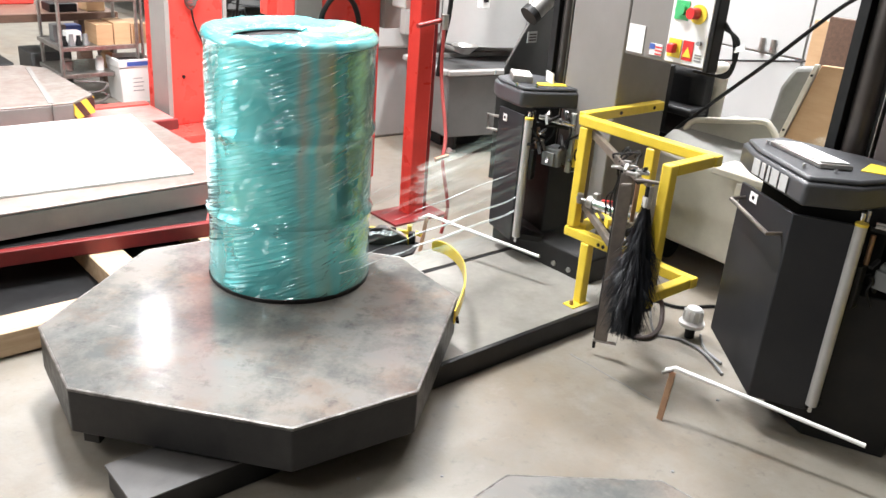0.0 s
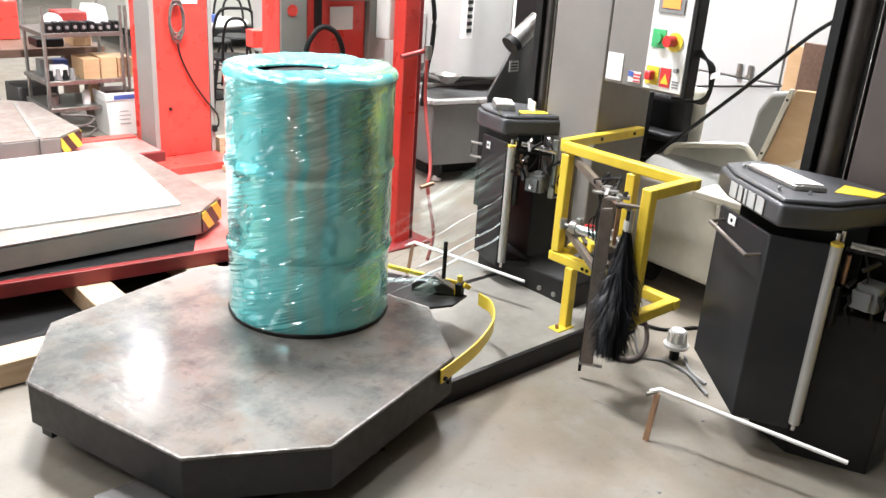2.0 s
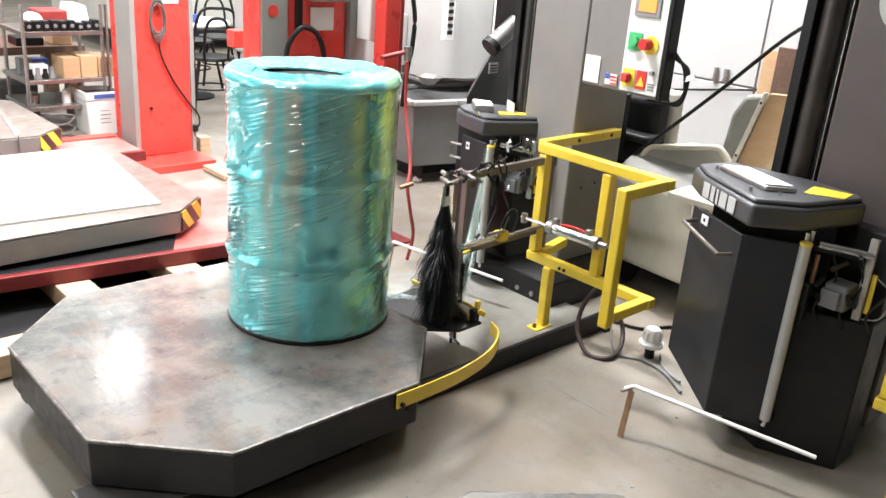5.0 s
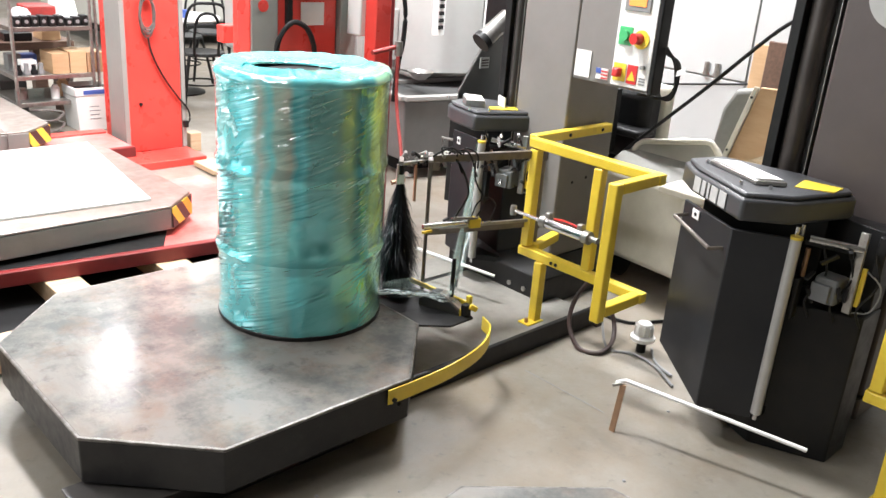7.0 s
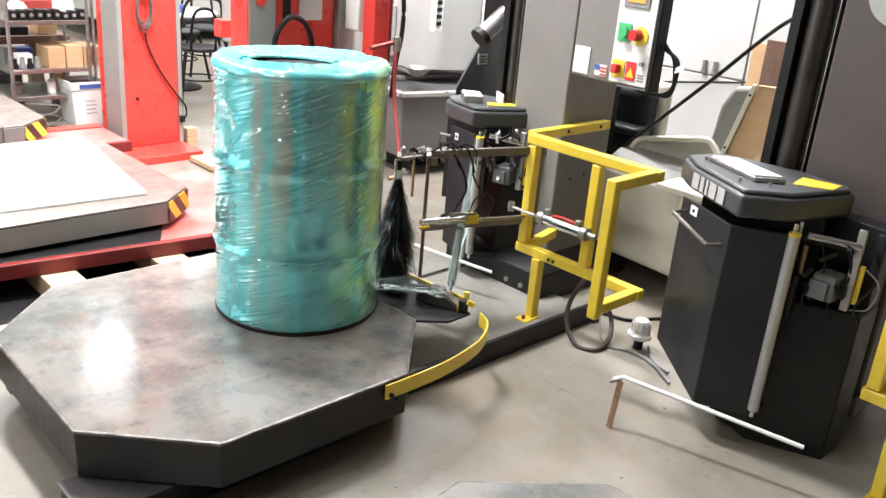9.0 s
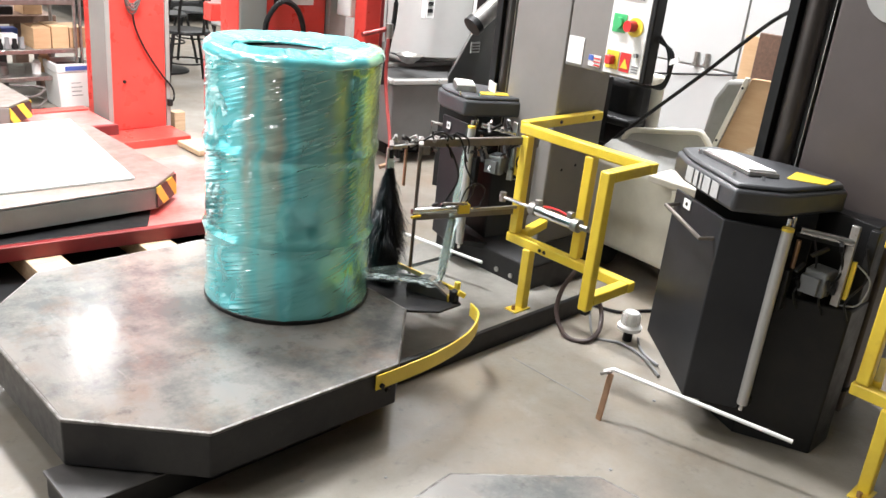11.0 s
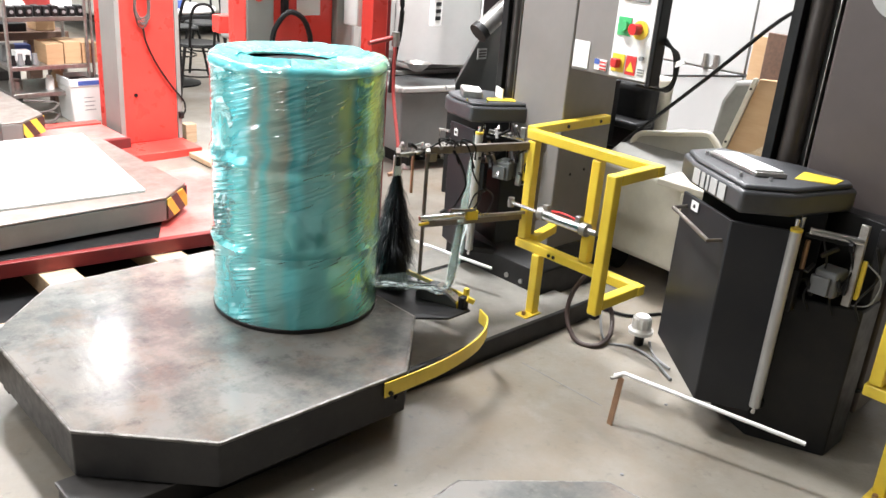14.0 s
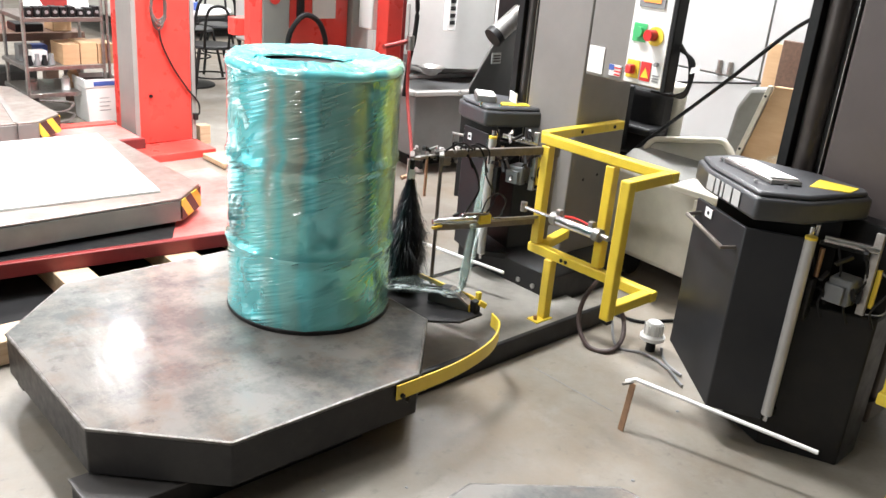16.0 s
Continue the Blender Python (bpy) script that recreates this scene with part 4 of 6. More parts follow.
loc("upper_link", bar(B(), (0, 0, 0.745), (LK + 0.03, 0, 0.745), 0.022, 0.032), "link", label="brown-grey flat link", bevel=0.003)
loc("lower_link", bar(B(), (0, 0, 0.44), (LK, 0, 0.44), 0.022, 0.03), "link", label="brown-grey flat link", bevel=0.003)
loc("pivot_sleeve", rod(B(), (0, 0, 0.72), (0, 0, 0.775), 0.024), "link")
loc("pivot_sleeve", rod(B(), (0, 0, 0.42), (0, 0, 0.46), 0.024), "link")
wd = Vector((math.cos(radians(67)), math.sin(radians(67)), 0))
e0 = Vector((LK, 0, 0))
hb = loc("brush_bar", bar(B(), e0 + Vector((0, 0, 0.06)), e0 + Vector((0, 0, 0.735)), 0.012, 0.048), "link", label="slim brown-grey channel bar", bevel=0.002)
for v in hb.data.vertices:
    d = Vector((v.co.x - LK, v.co.y, 0))
    n_ = Vector((-wd.y, wd.x, 0))
    v.co.x, v.co.y = (e0 + wd * d.x + n_ * d.y).to_2d()
od = Vector((math.cos(radians(14)), math.sin(radians(14)), 0))
bc = e0 + od * 0.142
loc("bracket", bar(B(), e0 - od * 0.03 + Vector((0, 0, 0.74)), bc + Vector((0, 0, 0.74)), 0.02, 0.012), "steel", label="steel clamp bracket", bevel=0.002)
loc("bracket", bar(B(), e0 + wd * 0.07 + Vector((0, 0, 0.752)), e0 - wd * 0.06 + Vector((0, 0, 0.752)), 0.02, 0.01), "steel", bevel=0.002)
loc("bracket", bar(B(), bc + wd * 0.03 + Vector((0, 0, 0.752)), bc - wd * 0.05 + Vector((0, 0, 0.752)), 0.018, 0.01), "link", bevel=0.002)
loc("air_cylinder", rod(B(), e0 * 0.62 + Vector((0, 0.03, 0.475)), e0 + Vector((0.03, 0.035, 0.475)), 0.011), "chrome", label="small air cylinder")
loc("valve_block", box(B(), (0.29, 0.012, 0.455), (0.34, 0.05, 0.495)), "ylabel", bevel=0.003)
loc("finger", bar(B(), e0 + od * 0.07 + Vector((0, 0, 0.58)), e0 + od * 0.07 + Vector((0, 0, 0.74)), 0.014, 0.008), "brass", bevel=0.001)
loc("finger", bar(B(), bc + od * 0.015 + Vector((0, 0, 0.66)), bc + od * 0.015 + Vector((0, 0, 0.74)), 0.012, 0.008), "steel", bevel=0.001)
loc("hose", tube(B(), [(LK - 0.1, 0, 0.75), (LK - 0.13, 0.03, 0.70), (LK - 0.17, 0.02, 0.60), (LK - 0.13, 0.02, 0.52), (LK - 0.10, 0.03, 0.48)], 0.005, 6), "rubber", label="black air hose")
loc("hose", tube(B(), [(LK - 0.2, 0, 0.75), (LK - 0.19, 0.03, 0.66), (LK - 0.24, 0.03, 0.56), (LK - 0.2, 0.03, 0.48)], 0.004, 6), "rubber", label="black air hose")
loc("toe", rod(B(), e0 + wd * 0.06 + Vector((0, 0, 0.065)), e0 - wd * 0.03 + Vector((0, 0, 0.065)), 0.007), "steel")
for i_, (q_, l_) in enumerate((((0.02, 0.0, 0.765), 0.05), ((-0.05, 0.015, 0.76), 0.04), ((0.07, 0.02, 0.762), 0.06), ((0.10, -0.02, 0.765), 0.04))):
    o_ = e0 + Vector(q_)
    loc("fitting", rod(B(), o_ - wd * l_ / 2, o_ + wd * l_ / 2, 0.008, 10), "steel" if i_ % 2 else "chrome")
loc("clamp_block", box(B(), tuple(e0 + Vector((-0.035, -0.02, 0.70))), tuple(e0 + Vector((0.0, 0.02, 0.735)))), "link", bevel=0.004)
loc("hose", tube(B(), [e0 + Vector((0.0, 0.02, 0.76)), e0 + Vector((-0.06, 0.05, 0.80)), e0 + Vector((-0.12, 0.03, 0.765))], 0.004, 6), "rubber", label="black air hose")
loc("tie", box(B(), tuple(bc + Vector((-0.014, -0.014, 0.66))), tuple(bc + Vector((0.014, 0.014, 0.70)))), "whitepl", label="white brush ferrule", bevel=0.005)
loc("strip", bar(B(), (0.05, 0.022, 0.462), (0.47, 0.026, 0.462), 0.012, 0.014), "steel", label="galvanised strip", bevel=0.002)
loc("finger", bar(B(), (0.30, 0.04, 0.495), (0.42, 0.06, 0.51), 0.012, 0.01), "link", bevel=0.002)
# dark rod, hoses and small fittings crowding the arm's end
loc("upright_rod", rod(B(), e0 + Vector((-0.012, -0.02, 0.03)), e0 + Vector((-0.012, -0.02, 0.76)), 0.0065, 10), "rubber", label="thin black upright rod")
random.seed(23)
for i_ in range(4):
    o_ = Vector((LK - 0.05 - 0.03 * i_, 0.018 * random.uniform(-1, 1), 0.752))
    s_ = random.uniform(0.02, 0.05)
    loc("hose", tube(B(), [o_, o_ + Vector((random.uniform(-0.03, 0.03), 0.03, s_)), o_ + Vector((-0.05, random.uniform(-0.02, 0.03), random.uniform(0.0, 0.03))), o_ + Vector((-0.07 + random.uniform(-0.02, 0.02), 0.02, -random.uniform(0.02, 0.10)))], 0.0038, 6), "rubber", label="black air hose")
for i_ in range(12):
    o_ = e0 + Vector((random.uniform(-0.09, 0.13), random.uniform(-0.02, 0.03), random.uniform(0.715, 0.775)))
    loc("fitting", bar(B(), o_, o_ + Vector((random.uniform(-0.03, 0.03), random.uniform(-0.03, 0.03), random.uniform(-0.02, 0.02))), 0.014, 0.011), ("rubber", "steel", "link", "black")[i_ % 4], bevel=0.002)
for i_ in range(10):
    o_ = Vector((0.24 + 0.03 * i_, random.uniform(0.0, 0.05), random.uniform(0.455, 0.50)))
    loc("fitting", bar(B(), o_, o_ + Vector((random.uniform(0.02, 0.05), random.uniform(-0.02, 0.02), random.uniform(-0.012, 0.012))), 0.012, 0.010), ("chrome", "rubber", "steel", "link", "ylabel")[i_ % 5], bevel=0.002)
loc("hose", tube(B(), [(0.33, 0.03, 0.49), (0.31, 0.04, 0.56), (0.26, 0.04, 0.58), (0.22, 0.03, 0.54), (0.24, 0.03, 0.48)], 0.0035, 6), "rubber", label="looped black air hose")
# bristles: many fine tapered blades drooping from a central core
bm = B()
random.seed(11)
for i in range(8000):
    z = random.uniform(0.22, 0.71)
    k = (0.71 - z) / 0.51
    a = random.uniform(0, 2 * math.pi)
    tuft = noise.noise((2.2 * math.cos(a), 2.2 * math.sin(a), z * 26))
    reach = (0.012 + 0.086 * min(1, k * 1.9) * (1 - 0.5 * max(0, k - 0.6) / 0.4)) * (1 + 0.35 * tuft)
    a += 0.5 * noise.noise((3 * math.cos(a), 3 * math.sin(a), z * 20 + 7))
    d = Vector((math.cos(a), math.sin(a), 0))
    r = reach * (random.uniform(0.45, 1.05) if random.random() < 0.9 else random.uniform(1.05, 1.35))
    drop = random.uniform(0.05, 0.13) * (1 + 0.4 * tuft)
    p0 = bc + d * 0.006 + Vector((0, 0, z))
    p1 = bc + d * r * 0.72 + Vector((0, 0, z - drop * 0.4))
    p2 = bc + d * r + Vector((random.uniform(-0.009, 0.009), random.uniform(-0.009, 0.009), max(0.18, z - drop)))
    s = Vector((-d.y, d.x, 0)) * 0.0016
    v = [bm.verts.new(p0 - s), bm.verts.new(p0 + s), bm.verts.new(p1 + s), bm.verts.new(p1 - s), bm.verts.new(p2)]
    bm.faces.new(v[:4])
    bm.faces.new((v[3], v[2], v[4]))
loc("bristles", bm, "brush", label="long drooping black bristles")
loc("brush_core", rod(B(), bc + Vector((0, 0, 0.22)), bc + Vector((0, 0, 0.735)), 0.012, 10), "brush")
arm.rotation_mode = "QUATERNION"

# air cylinder that swings the arm
cyl = thing("pneumatic_cylinder", (1.39, -0.49, 0.49), "bright steel air cylinder with a red line beside a yellow frame", "air cylinder")
for nm, a, b, r, ma in (("barrel", (0, 0, 0), (0.215, 0, 0), 0.023, "chrome"), ("end_cap", (-0.02, 0, 0), (0.01, 0, 0), 0.027, "steel"), ("end_cap", (0.205, 0, 0), (0.235, 0, 0), 0.027, "steel"), ("clevis", (-0.06, 0, 0), (-0.02, 0, 0), 0.012, "steel")):
    part(nm, rod(B(), a, b, r, 20), ma, cyl, local=True)
part("air_line", tube(B(), [(0.04, 0, 0.024), (0.08, 0, 0.031), (0.13, 0, 0.031), (0.17, 0, 0.024)], 0.0045, 8), "redbtn", cyl, "red air line", local=True)
for xx in (0.03, 0.2):
    part("fitting", box(B(), (xx - 0.012, -0.012, 0.022), (xx + 0.012, 0.012, 0.045)), "steel", cyl, "", 0.003, local=True)
piston = part("piston_rod", rod(B(), (0.12, 0, 0), (0.40, 0, 0), 0.008, 12), "chrome", cyl, "bright piston rod", local=True)
part("rod_end", rod(B(), (0.385, 0, -0.02), (0.385, 0, 0.02), 0.014, 12), "steel", piston, local=True)

# pale round sign on the near mast's face
part("round_sign", rod(B(), (1.568, -1.375, 1.51), (1.5625, -1.375, 1.51), 0.108, 40), "machine", near_mast, "pale grey round sign")

# ---- red wrapping machines on pallets ----


def low_table(x0, x1, y0, y1, z, ch, sheet, label):
    t = thing("low_turntable", ((x0 + x1) / 2, (y0 + y1) / 2, 0.17), label, "turntable", "grey turntables")
    oc = [(x0 + ch, y0), (x1 - ch * 1.15, y0), (x1 + 0.01, y0 + ch * 1.1), (x1, y1 - ch), (x1 - ch, y1), (x0 + ch, y1), (x0, y1 - ch), (x0, y0 + ch)]
    part("top_plate", prism(B(), oc, z - 0.012, z), "rusty", t, "worn steel top plate", 0.006)
    part("skirt", prism(B(), [(a * 0.998 + 0.002 * (x0 + x1) / 2, b * 0.998 + 0.002 * (y0 + y1) / 2) for a, b in oc], z - 0.115, z - 0.013), "slabgrey", t, "grey painted skirt", 0.004)
    q0, q1 = Vector((x1 - ch * 1.15, y0, 0)), Vector((x1 + 0.01, y0 + ch * 1.1, 0))
    n = Vector((1, -1, 0)).normalized() * 0.004
    part("hazard_tape", bar(B(), q0 + n + Vector((0, 0, z - 0.062)), q1 + n + Vector((0, 0, z - 0.062)), 0.004, 0.1), "hazard", t, "yellow and black hazard tape")
    part("hub", rod(B(), ((x0 + x1) / 2, (y0 + y1) / 2, 0.16), ((x0 + x1) / 2, (y0 + y1) / 2, z - 0.11), 0.25, 32), "black", t, "black hub")
    for k in range(6):
        a = 2 * math.pi * k / 6
        cx, cy = (x0 + x1) / 2 + 0.42 * math.cos(a), (y0 + y1) / 2 + 0.42 * math.sin(a)
        part("support_wheel", rod(B(), (cx - 0.02, cy, 0.18), (cx + 0.02, cy, 0.18), 0.02, 14), "rubber", t)
    if sheet:
        sh = single("cover_sheet", prism(B(), [(x0 + 0.05, y0 + 0.20), (x1 - 0.213, y0 + 0.115), (x1 - 0.067, y1 - 0.07), (x0 + 0.05, y1 - 0.05)], z + 0.001, z + 0.012), "white", "large white sheet lying on a grey turntable", "sheet", ((x0 + x1) / 2, (y0 + y1) / 2, z), 0.002)
    else:
        part("seam_strip", bar(B(), (x0 + 1.06, y0 + 0.01, z + 0.002), (x0 + 1.23, y1 - 0.12, z + 0.002), 0.03, 0.004), "slabgrey", t, "grey seam strip")
        part("seam_strip", bar(B(), (x0 + 1.06, y0 - 0.002, z - 0.11), (x0 + 1.06, y0 - 0.002, z), 0.03, 0.004), "slabgrey", t)
    return t


low_table(-0.80, 0.57, 1.175, 2.47, 0.30, 0.145, True, "grey octagonal turntable with hazard tape on its corner")
low_table(-0.85, 0.49, 2.84, 4.0, 0.30, 0.14, False, "far grey octagonal turntable with a seam across it")


def red_base(y0, y1, x0, x1, name):
    t = thing("red_platform", ((x0 + x1) / 2, (y0 + y1) / 2, 0.1), "red steel machine platform resting on wooden skids", "platform", "red platforms")
    # front beam takes a darker red to paint its shade
    part("beam", box(B(), (x0, y0 + 0.05, 0.10), (x1, y0 + 0.09, 0.165)), "dkred", t, "red front beam painted darker for shade", 0.004)
    part("beam", box(B(), (x0, y1 - 0.09, 0.10), (x1, y1, 0.165)), "red", t, "", 0.004)
    part("deck", box(B(), (x0 + 0.01, y0 + 0.092, 0.11), (x1, y1 - 0.092, 0.155)), "deck", t, "red deck plate with painted pale sheen", 0.002)
    return t


base = thing("red_platform", (0, 1.5, 0.1), "red steel platform with a shade-darkened beam, on wooden skids", "platform", "red platforms")
part("deck", prism(B(), [(-0.93, 1.20), (0.98, 0.962), (0.98, 2.0), (-0.93, 2.0)], 0.11, 0.155), "deck", base, "red deck plate with painted pale sheen", 0.002)
# shade on this beam is put in by the darker red
part("beam", prism(B(), [(-0.95, 1.162), (0.98, 0.922), (0.98, 0.96), (-0.95, 1.198)], 0.10, 0.165), "dkred", base, "red front beam painted darker for shade", 0.004)
# black sheet laid on the deck paints the turntable's shade
part("deck_shade", prism(B(), [(-0.9, 1.20), (0.30, 1.052), (0.44, 1.30), (0.40, 1.9), (-0.9, 1.9)], 0.1555, 0.163), "black", base, "black sheet painting shade on the deck", 0.002)
# added black sheet stands for the dark shade beneath the platform
single("floor_shade", box(B(), (-1.3, 0.74, 0.0), (1.05, 2.1, 0.007)), "rubber", "black sheet on the floor painting shade under a red platform", "mat", (0, 1.4, 0), 0.002)
red_base(2.66, 3.25, -0.95, 0.92, "b")


def skid(x0, x1, y0, y1, high=0.099):
    t = thing("skid", ((x0 + x1) / 2, (y0 + y1) / 2, 0), "pale pine timber skid under the machines", "timber", "timber skids")
    part("timber", box(B(), (x0, y0, 0.007), (x1, y1, high)), "wood", t, "", 0.004)
    return t


for x0, x1, y0, y1 in ((-1.7, -0.36, 0.56, 0.70), (-0.22, -0.08, 0.75, 2.5), (0.24, 0.38, 0.82, 2.4), (0.62, 0.76, 1.0, 2.4), (-0.9, -0.76, 1.0, 2.5), (1.28, 1.75, 2.38, 2.66), (-0.3, -0.16, 2.7, 4.0)):
    skid(x0, x1, y0, y1, 0.04 if x0 > 1 else 0.099)
single("timber_block", box(B(), (1.44, 3.0, 0), (1.52, 3.08, 0.13)), "wood", "small pine block beside a red column", "timber", (1.5, 3.16, 0), 0.004)

# red column of the far machine
c2 = thing("red_column", (1.16, 3.2, 0.0), "red and grey machine column with a coiled cable on it", "machine column", "red columns")
part("body", box(B(), (0.985, 2.98, 0.05), (1.37, 3.32, 2.4)), "red", c2, "red column body", 0.006)
part("grey_cover", box(B(), (0.968, 2.972, 0.05), (0.984, 3.20, 2.4)), "greycol", c2, "warm grey cover", 0.004)
part("grey_edge", box(B(), (0.97, 2.965, 0.05), (1.0, 2.9715, 2.4)), "greycol", c2)
part("side_strip", box(B(), (1.371, 2.975, 0.05), (1.40, 3.2, 2.4)), "greycol", c2, "", 0.002)
part("foot", box(B(), (0.93, 2.70, 0.0), (1.40, 2.979, 0.05)), "red", c2, "red foot plate", 0.004)
part("lock", rod(B(), (1.085, 2.978, 0.37), (1.085, 2.97, 0.37), 0.011, 10), "rubber", c2)
part("notice", box(B(), (1.18, 2.974, 1.04), (1.30, 2.979, 1.2)), "white", c2, "white paper notice")
random.seed(9)
for i in range(7):
    w_, h_, z_, o_ = random.uniform(0.035, 0.06), random.uniform(0.10, 0.15), random.uniform(0.93, 0.97), 0.004 * i
    ph = random.uniform(0, 6)
    part("cable_coil", tube(B(), [(1.145 + random.uniform(-0.004, 0.004) + w_ * math.cos(a), 2.965 - o_, z_ + h_ * math.sin(a)) for a in [2 * math.pi * k / 16 + ph for k in range(18)]], 0.0045, 6), "cable", c2, "coil of grey cable")
part("cable", tube(B(), [(1.15, 2.965, 0.80), (1.17, 2.965, 0.70), (1.24, 2.965, 0.55), (1.34, 2.965, 0.40), (1.41, 2.965, 0.31), (1.42, 2.965, 0.24), (1.40, 2.965, 0.215)], 0.006, 6), "rubber", c2, "dark hanging cable")
part("plug", box(B(), (1.375, 2.95, 0.19), (1.405, 2.985, 0.235)), "rubber", c2, "", 0.004)

# red column of the near machine
c1 = thing("red_column", (1.2, 1.4, 0.165), "red and grey machine column with a control box", "machine column", "red columns")
part("body", box(B(), (0.99, 1.20, 0.166), (1.335, 1.62, 2.4)), "red", c1, "red column body", 0.006)
part("grey_cover", box(B(), (0.845, 1.19, 0.166), (0.988, 1.29, 2.4)), "greycol", c1, "warm grey cover", 0.006)
part("edge_strip", box(B(), (0.838, 1.20, 0.166), (0.8445, 1.31, 2.4)), "red", c1, "red edge strip", 0.004)
part("logo_mark", rod(B(), (0.905, 1.189, 1.195), (0.905, 1.187, 1.195), 0.028, 20), "red", c1, "small red emblem")
part("side_cabinet", box(B(), (1.34, 1.17, 0.95), (1.44, 1.36, 2.2)), "greycol", c1, "grey side cabinet", 0.005)
part("switch_box", box(B(), (1.375, 1.05, 1.06), (1.43, 1.165, 1.6)), "whitepl", c1, "pale switch box", 0.008)
part("notice", box(B(), (1.12, 1.194, 1.10), (1.255, 1.199, 1.21)), "white", c1, "white paper notice")
cp = part("control_box", box(B(), (1.09, 1.12, 1.245), (1.30, 1.199, 1.42)), "grey", c1, "grey control box", 0.006)
for i in range(4):
    part("knob", rod(B(), (1.125 + 0.045 * i, 1.12, 1.275), (1.125 + 0.045 * i, 1.105, 1.275), 0.014, 12), "rubber", cp)
part("bracket", bar(B(), (1.04, 1.18, 1.10), (1.04, 1.18, 1.30), 0.03, 0.03), "rubber", c1, "black bracket", 0.004)
part("hose_arch", tube(B(), [(0.94, 1.14, 0.95), (0.955, 1.13, 1.05), (1.02, 1.12, 1.125), (1.10, 1.12, 1.10), (1.15, 1.13, 1.02), (1.165, 1.14, 0.94)], 0.013, 8), "rubber", c1, "black arched hose")
part("side_arm", box(B(), (1.095, 1.9, 0.915), (1.30, 1.98, 1.01)), "red", c1, "red enclosure arm", 0.006)
part("arm_bar", box(B(), (1.24, 1.62, 0.94), (1.28, 1.9, 0.98)), "red", c1, "", 0.004)

# red post with lever and hose
rp = thing("red_post", (1.45, 1.0, 0), "tall red steel post with a lever and a hanging hose", "post")
part("post", box(B(), (1.40, 0.96, 0.0), (1.495, 1.05, 2.5)), "red", rp, "red square post", 0.006)
part("post_back", box(B(), (1.497, 0.975, 0.0), (1.53, 1.03, 2.5)), "dkred", rp, "dark red rear post", 0.006)
part("foot", box(B(), (1.25, 0.88, 0.0), (1.6, 1.1, 0.012)), "dkred", rp, "dark red foot plate", 0.002)
part("lever", rod(B(), (1.36, 0.93, 1.00), (1.53, 0.93, 1.025), 0.012, 12), "hose", rp, "red lever")
part("hose", tube(B(), [(1.52, 0.93, 1.35), (1.55, 0.92, 1.2), (1.545, 0.92, 1.05), (1.52, 0.92, 0.93), (1.50, 0.92, 0.75)], 0.012, 8), "rubber", rp, "black hose")
part("red_hose", tube(B(), [(1.50, 0.90, 0.98), (1.49, 0.88, 0.75), (1.43, 0.75, 0.50), (1.37, 0.69, 0.40), (1.38, 0.67, 0.28), (1.40, 0.66, 0.15), (1.37, 0.66, 0.02)], 0.009, 8), "hose", rp, "hanging red hose")
part("valve", rod(B(), (1.33, 0.70, 0.40), (1.40, 0.685, 0.415), 0.011, 10), "brass", rp)
part("fitting", rod(B(), (1.52, 0.92, 0.98), (1.52, 0.92, 1.05), 0.02, 10), "steel", rp)

# ---- shelving cart and clutter far off ----
sc = thing("shelf_cart", (0.9, 4.2, 0.0), "steel three-tier shelf cart loaded with small parts", "shelf cart")
for px_, py_ in ((0.63, 3.95), (1.17, 3.95), (0.65, 4.45), (1.19, 4.45)):
    part("post", rod(B(), (px_, py_, 0.05), (px_, py_, 0.93), 0.013, 10), "steel", sc)
    part("caster", rod(B(), (px_ - 0.015, py_, 0.035), (px_ + 0.015, py_, 0.035), 0.035, 14), "rubber", sc)
for zz in (0.22, 0.41, 0.745):
    part("shelf", box(B(), (0.62, 3.94, zz - 0.03), (1.18, 4.46, zz)), "link" if zz > 0.5 else "steel", sc, "steel shelf tray", 0.003)
part("side_handle", tube(B(), [(1.21, 3.95, 0.93), (1.21, 3.95, 0.3)], 0.012, 8, False), "steel", sc)
wb = thing("work_table", (0.55, 4.75, 0), "dark brown timber bench behind a shelf cart", "bench")
part("top", box(B(), (0.1, 4.5, 0.50), (1.25, 5.1, 0.56)), "dkwood", wb, "", 0.004)
for a, b in ((0.3, 4.55), (1.15, 4.55), (0.3, 5.05), (1.15, 5.05)):
    part("leg", box(B(), (a - 0.05, b - 0.05, 0), (a + 0.05, b + 0.05, 0.5)), "dkwood", wb, "", 0.004)
for i in range(3):
    single("carton", box(B(), (0.885 + 0.125 * i, 3.96, 0.41), (1.003 + 0.125 * i, 4.2, 0.555 + 0.01 * (i == 1))), "card", "small brown cardboard carton on a shelf", "carton", (0.94 + 0.125 * i, 4.08, 0.41), 0.003, "cartons")
random.seed(5)
for i in range(9):
    x, z = 0.68 + 0.058 * i, 0.745
    h = 0.055 + 0.02 * random.random()
    t = thing("machine_part", (x, 4.0, z), "small dark machined block on a shelf", "machine part", "machined blocks")
    part("block", box(B(), (x - 0.024, 3.96, z), (x + 0.024, 4.05, z + h)), "rubber", t, "", 0.005)
    part("boss", rod(B(), (x, 3.955, z + h * 0.5), (x, 3.968, z + h * 0.5), 0.013, 10), "grey", t)
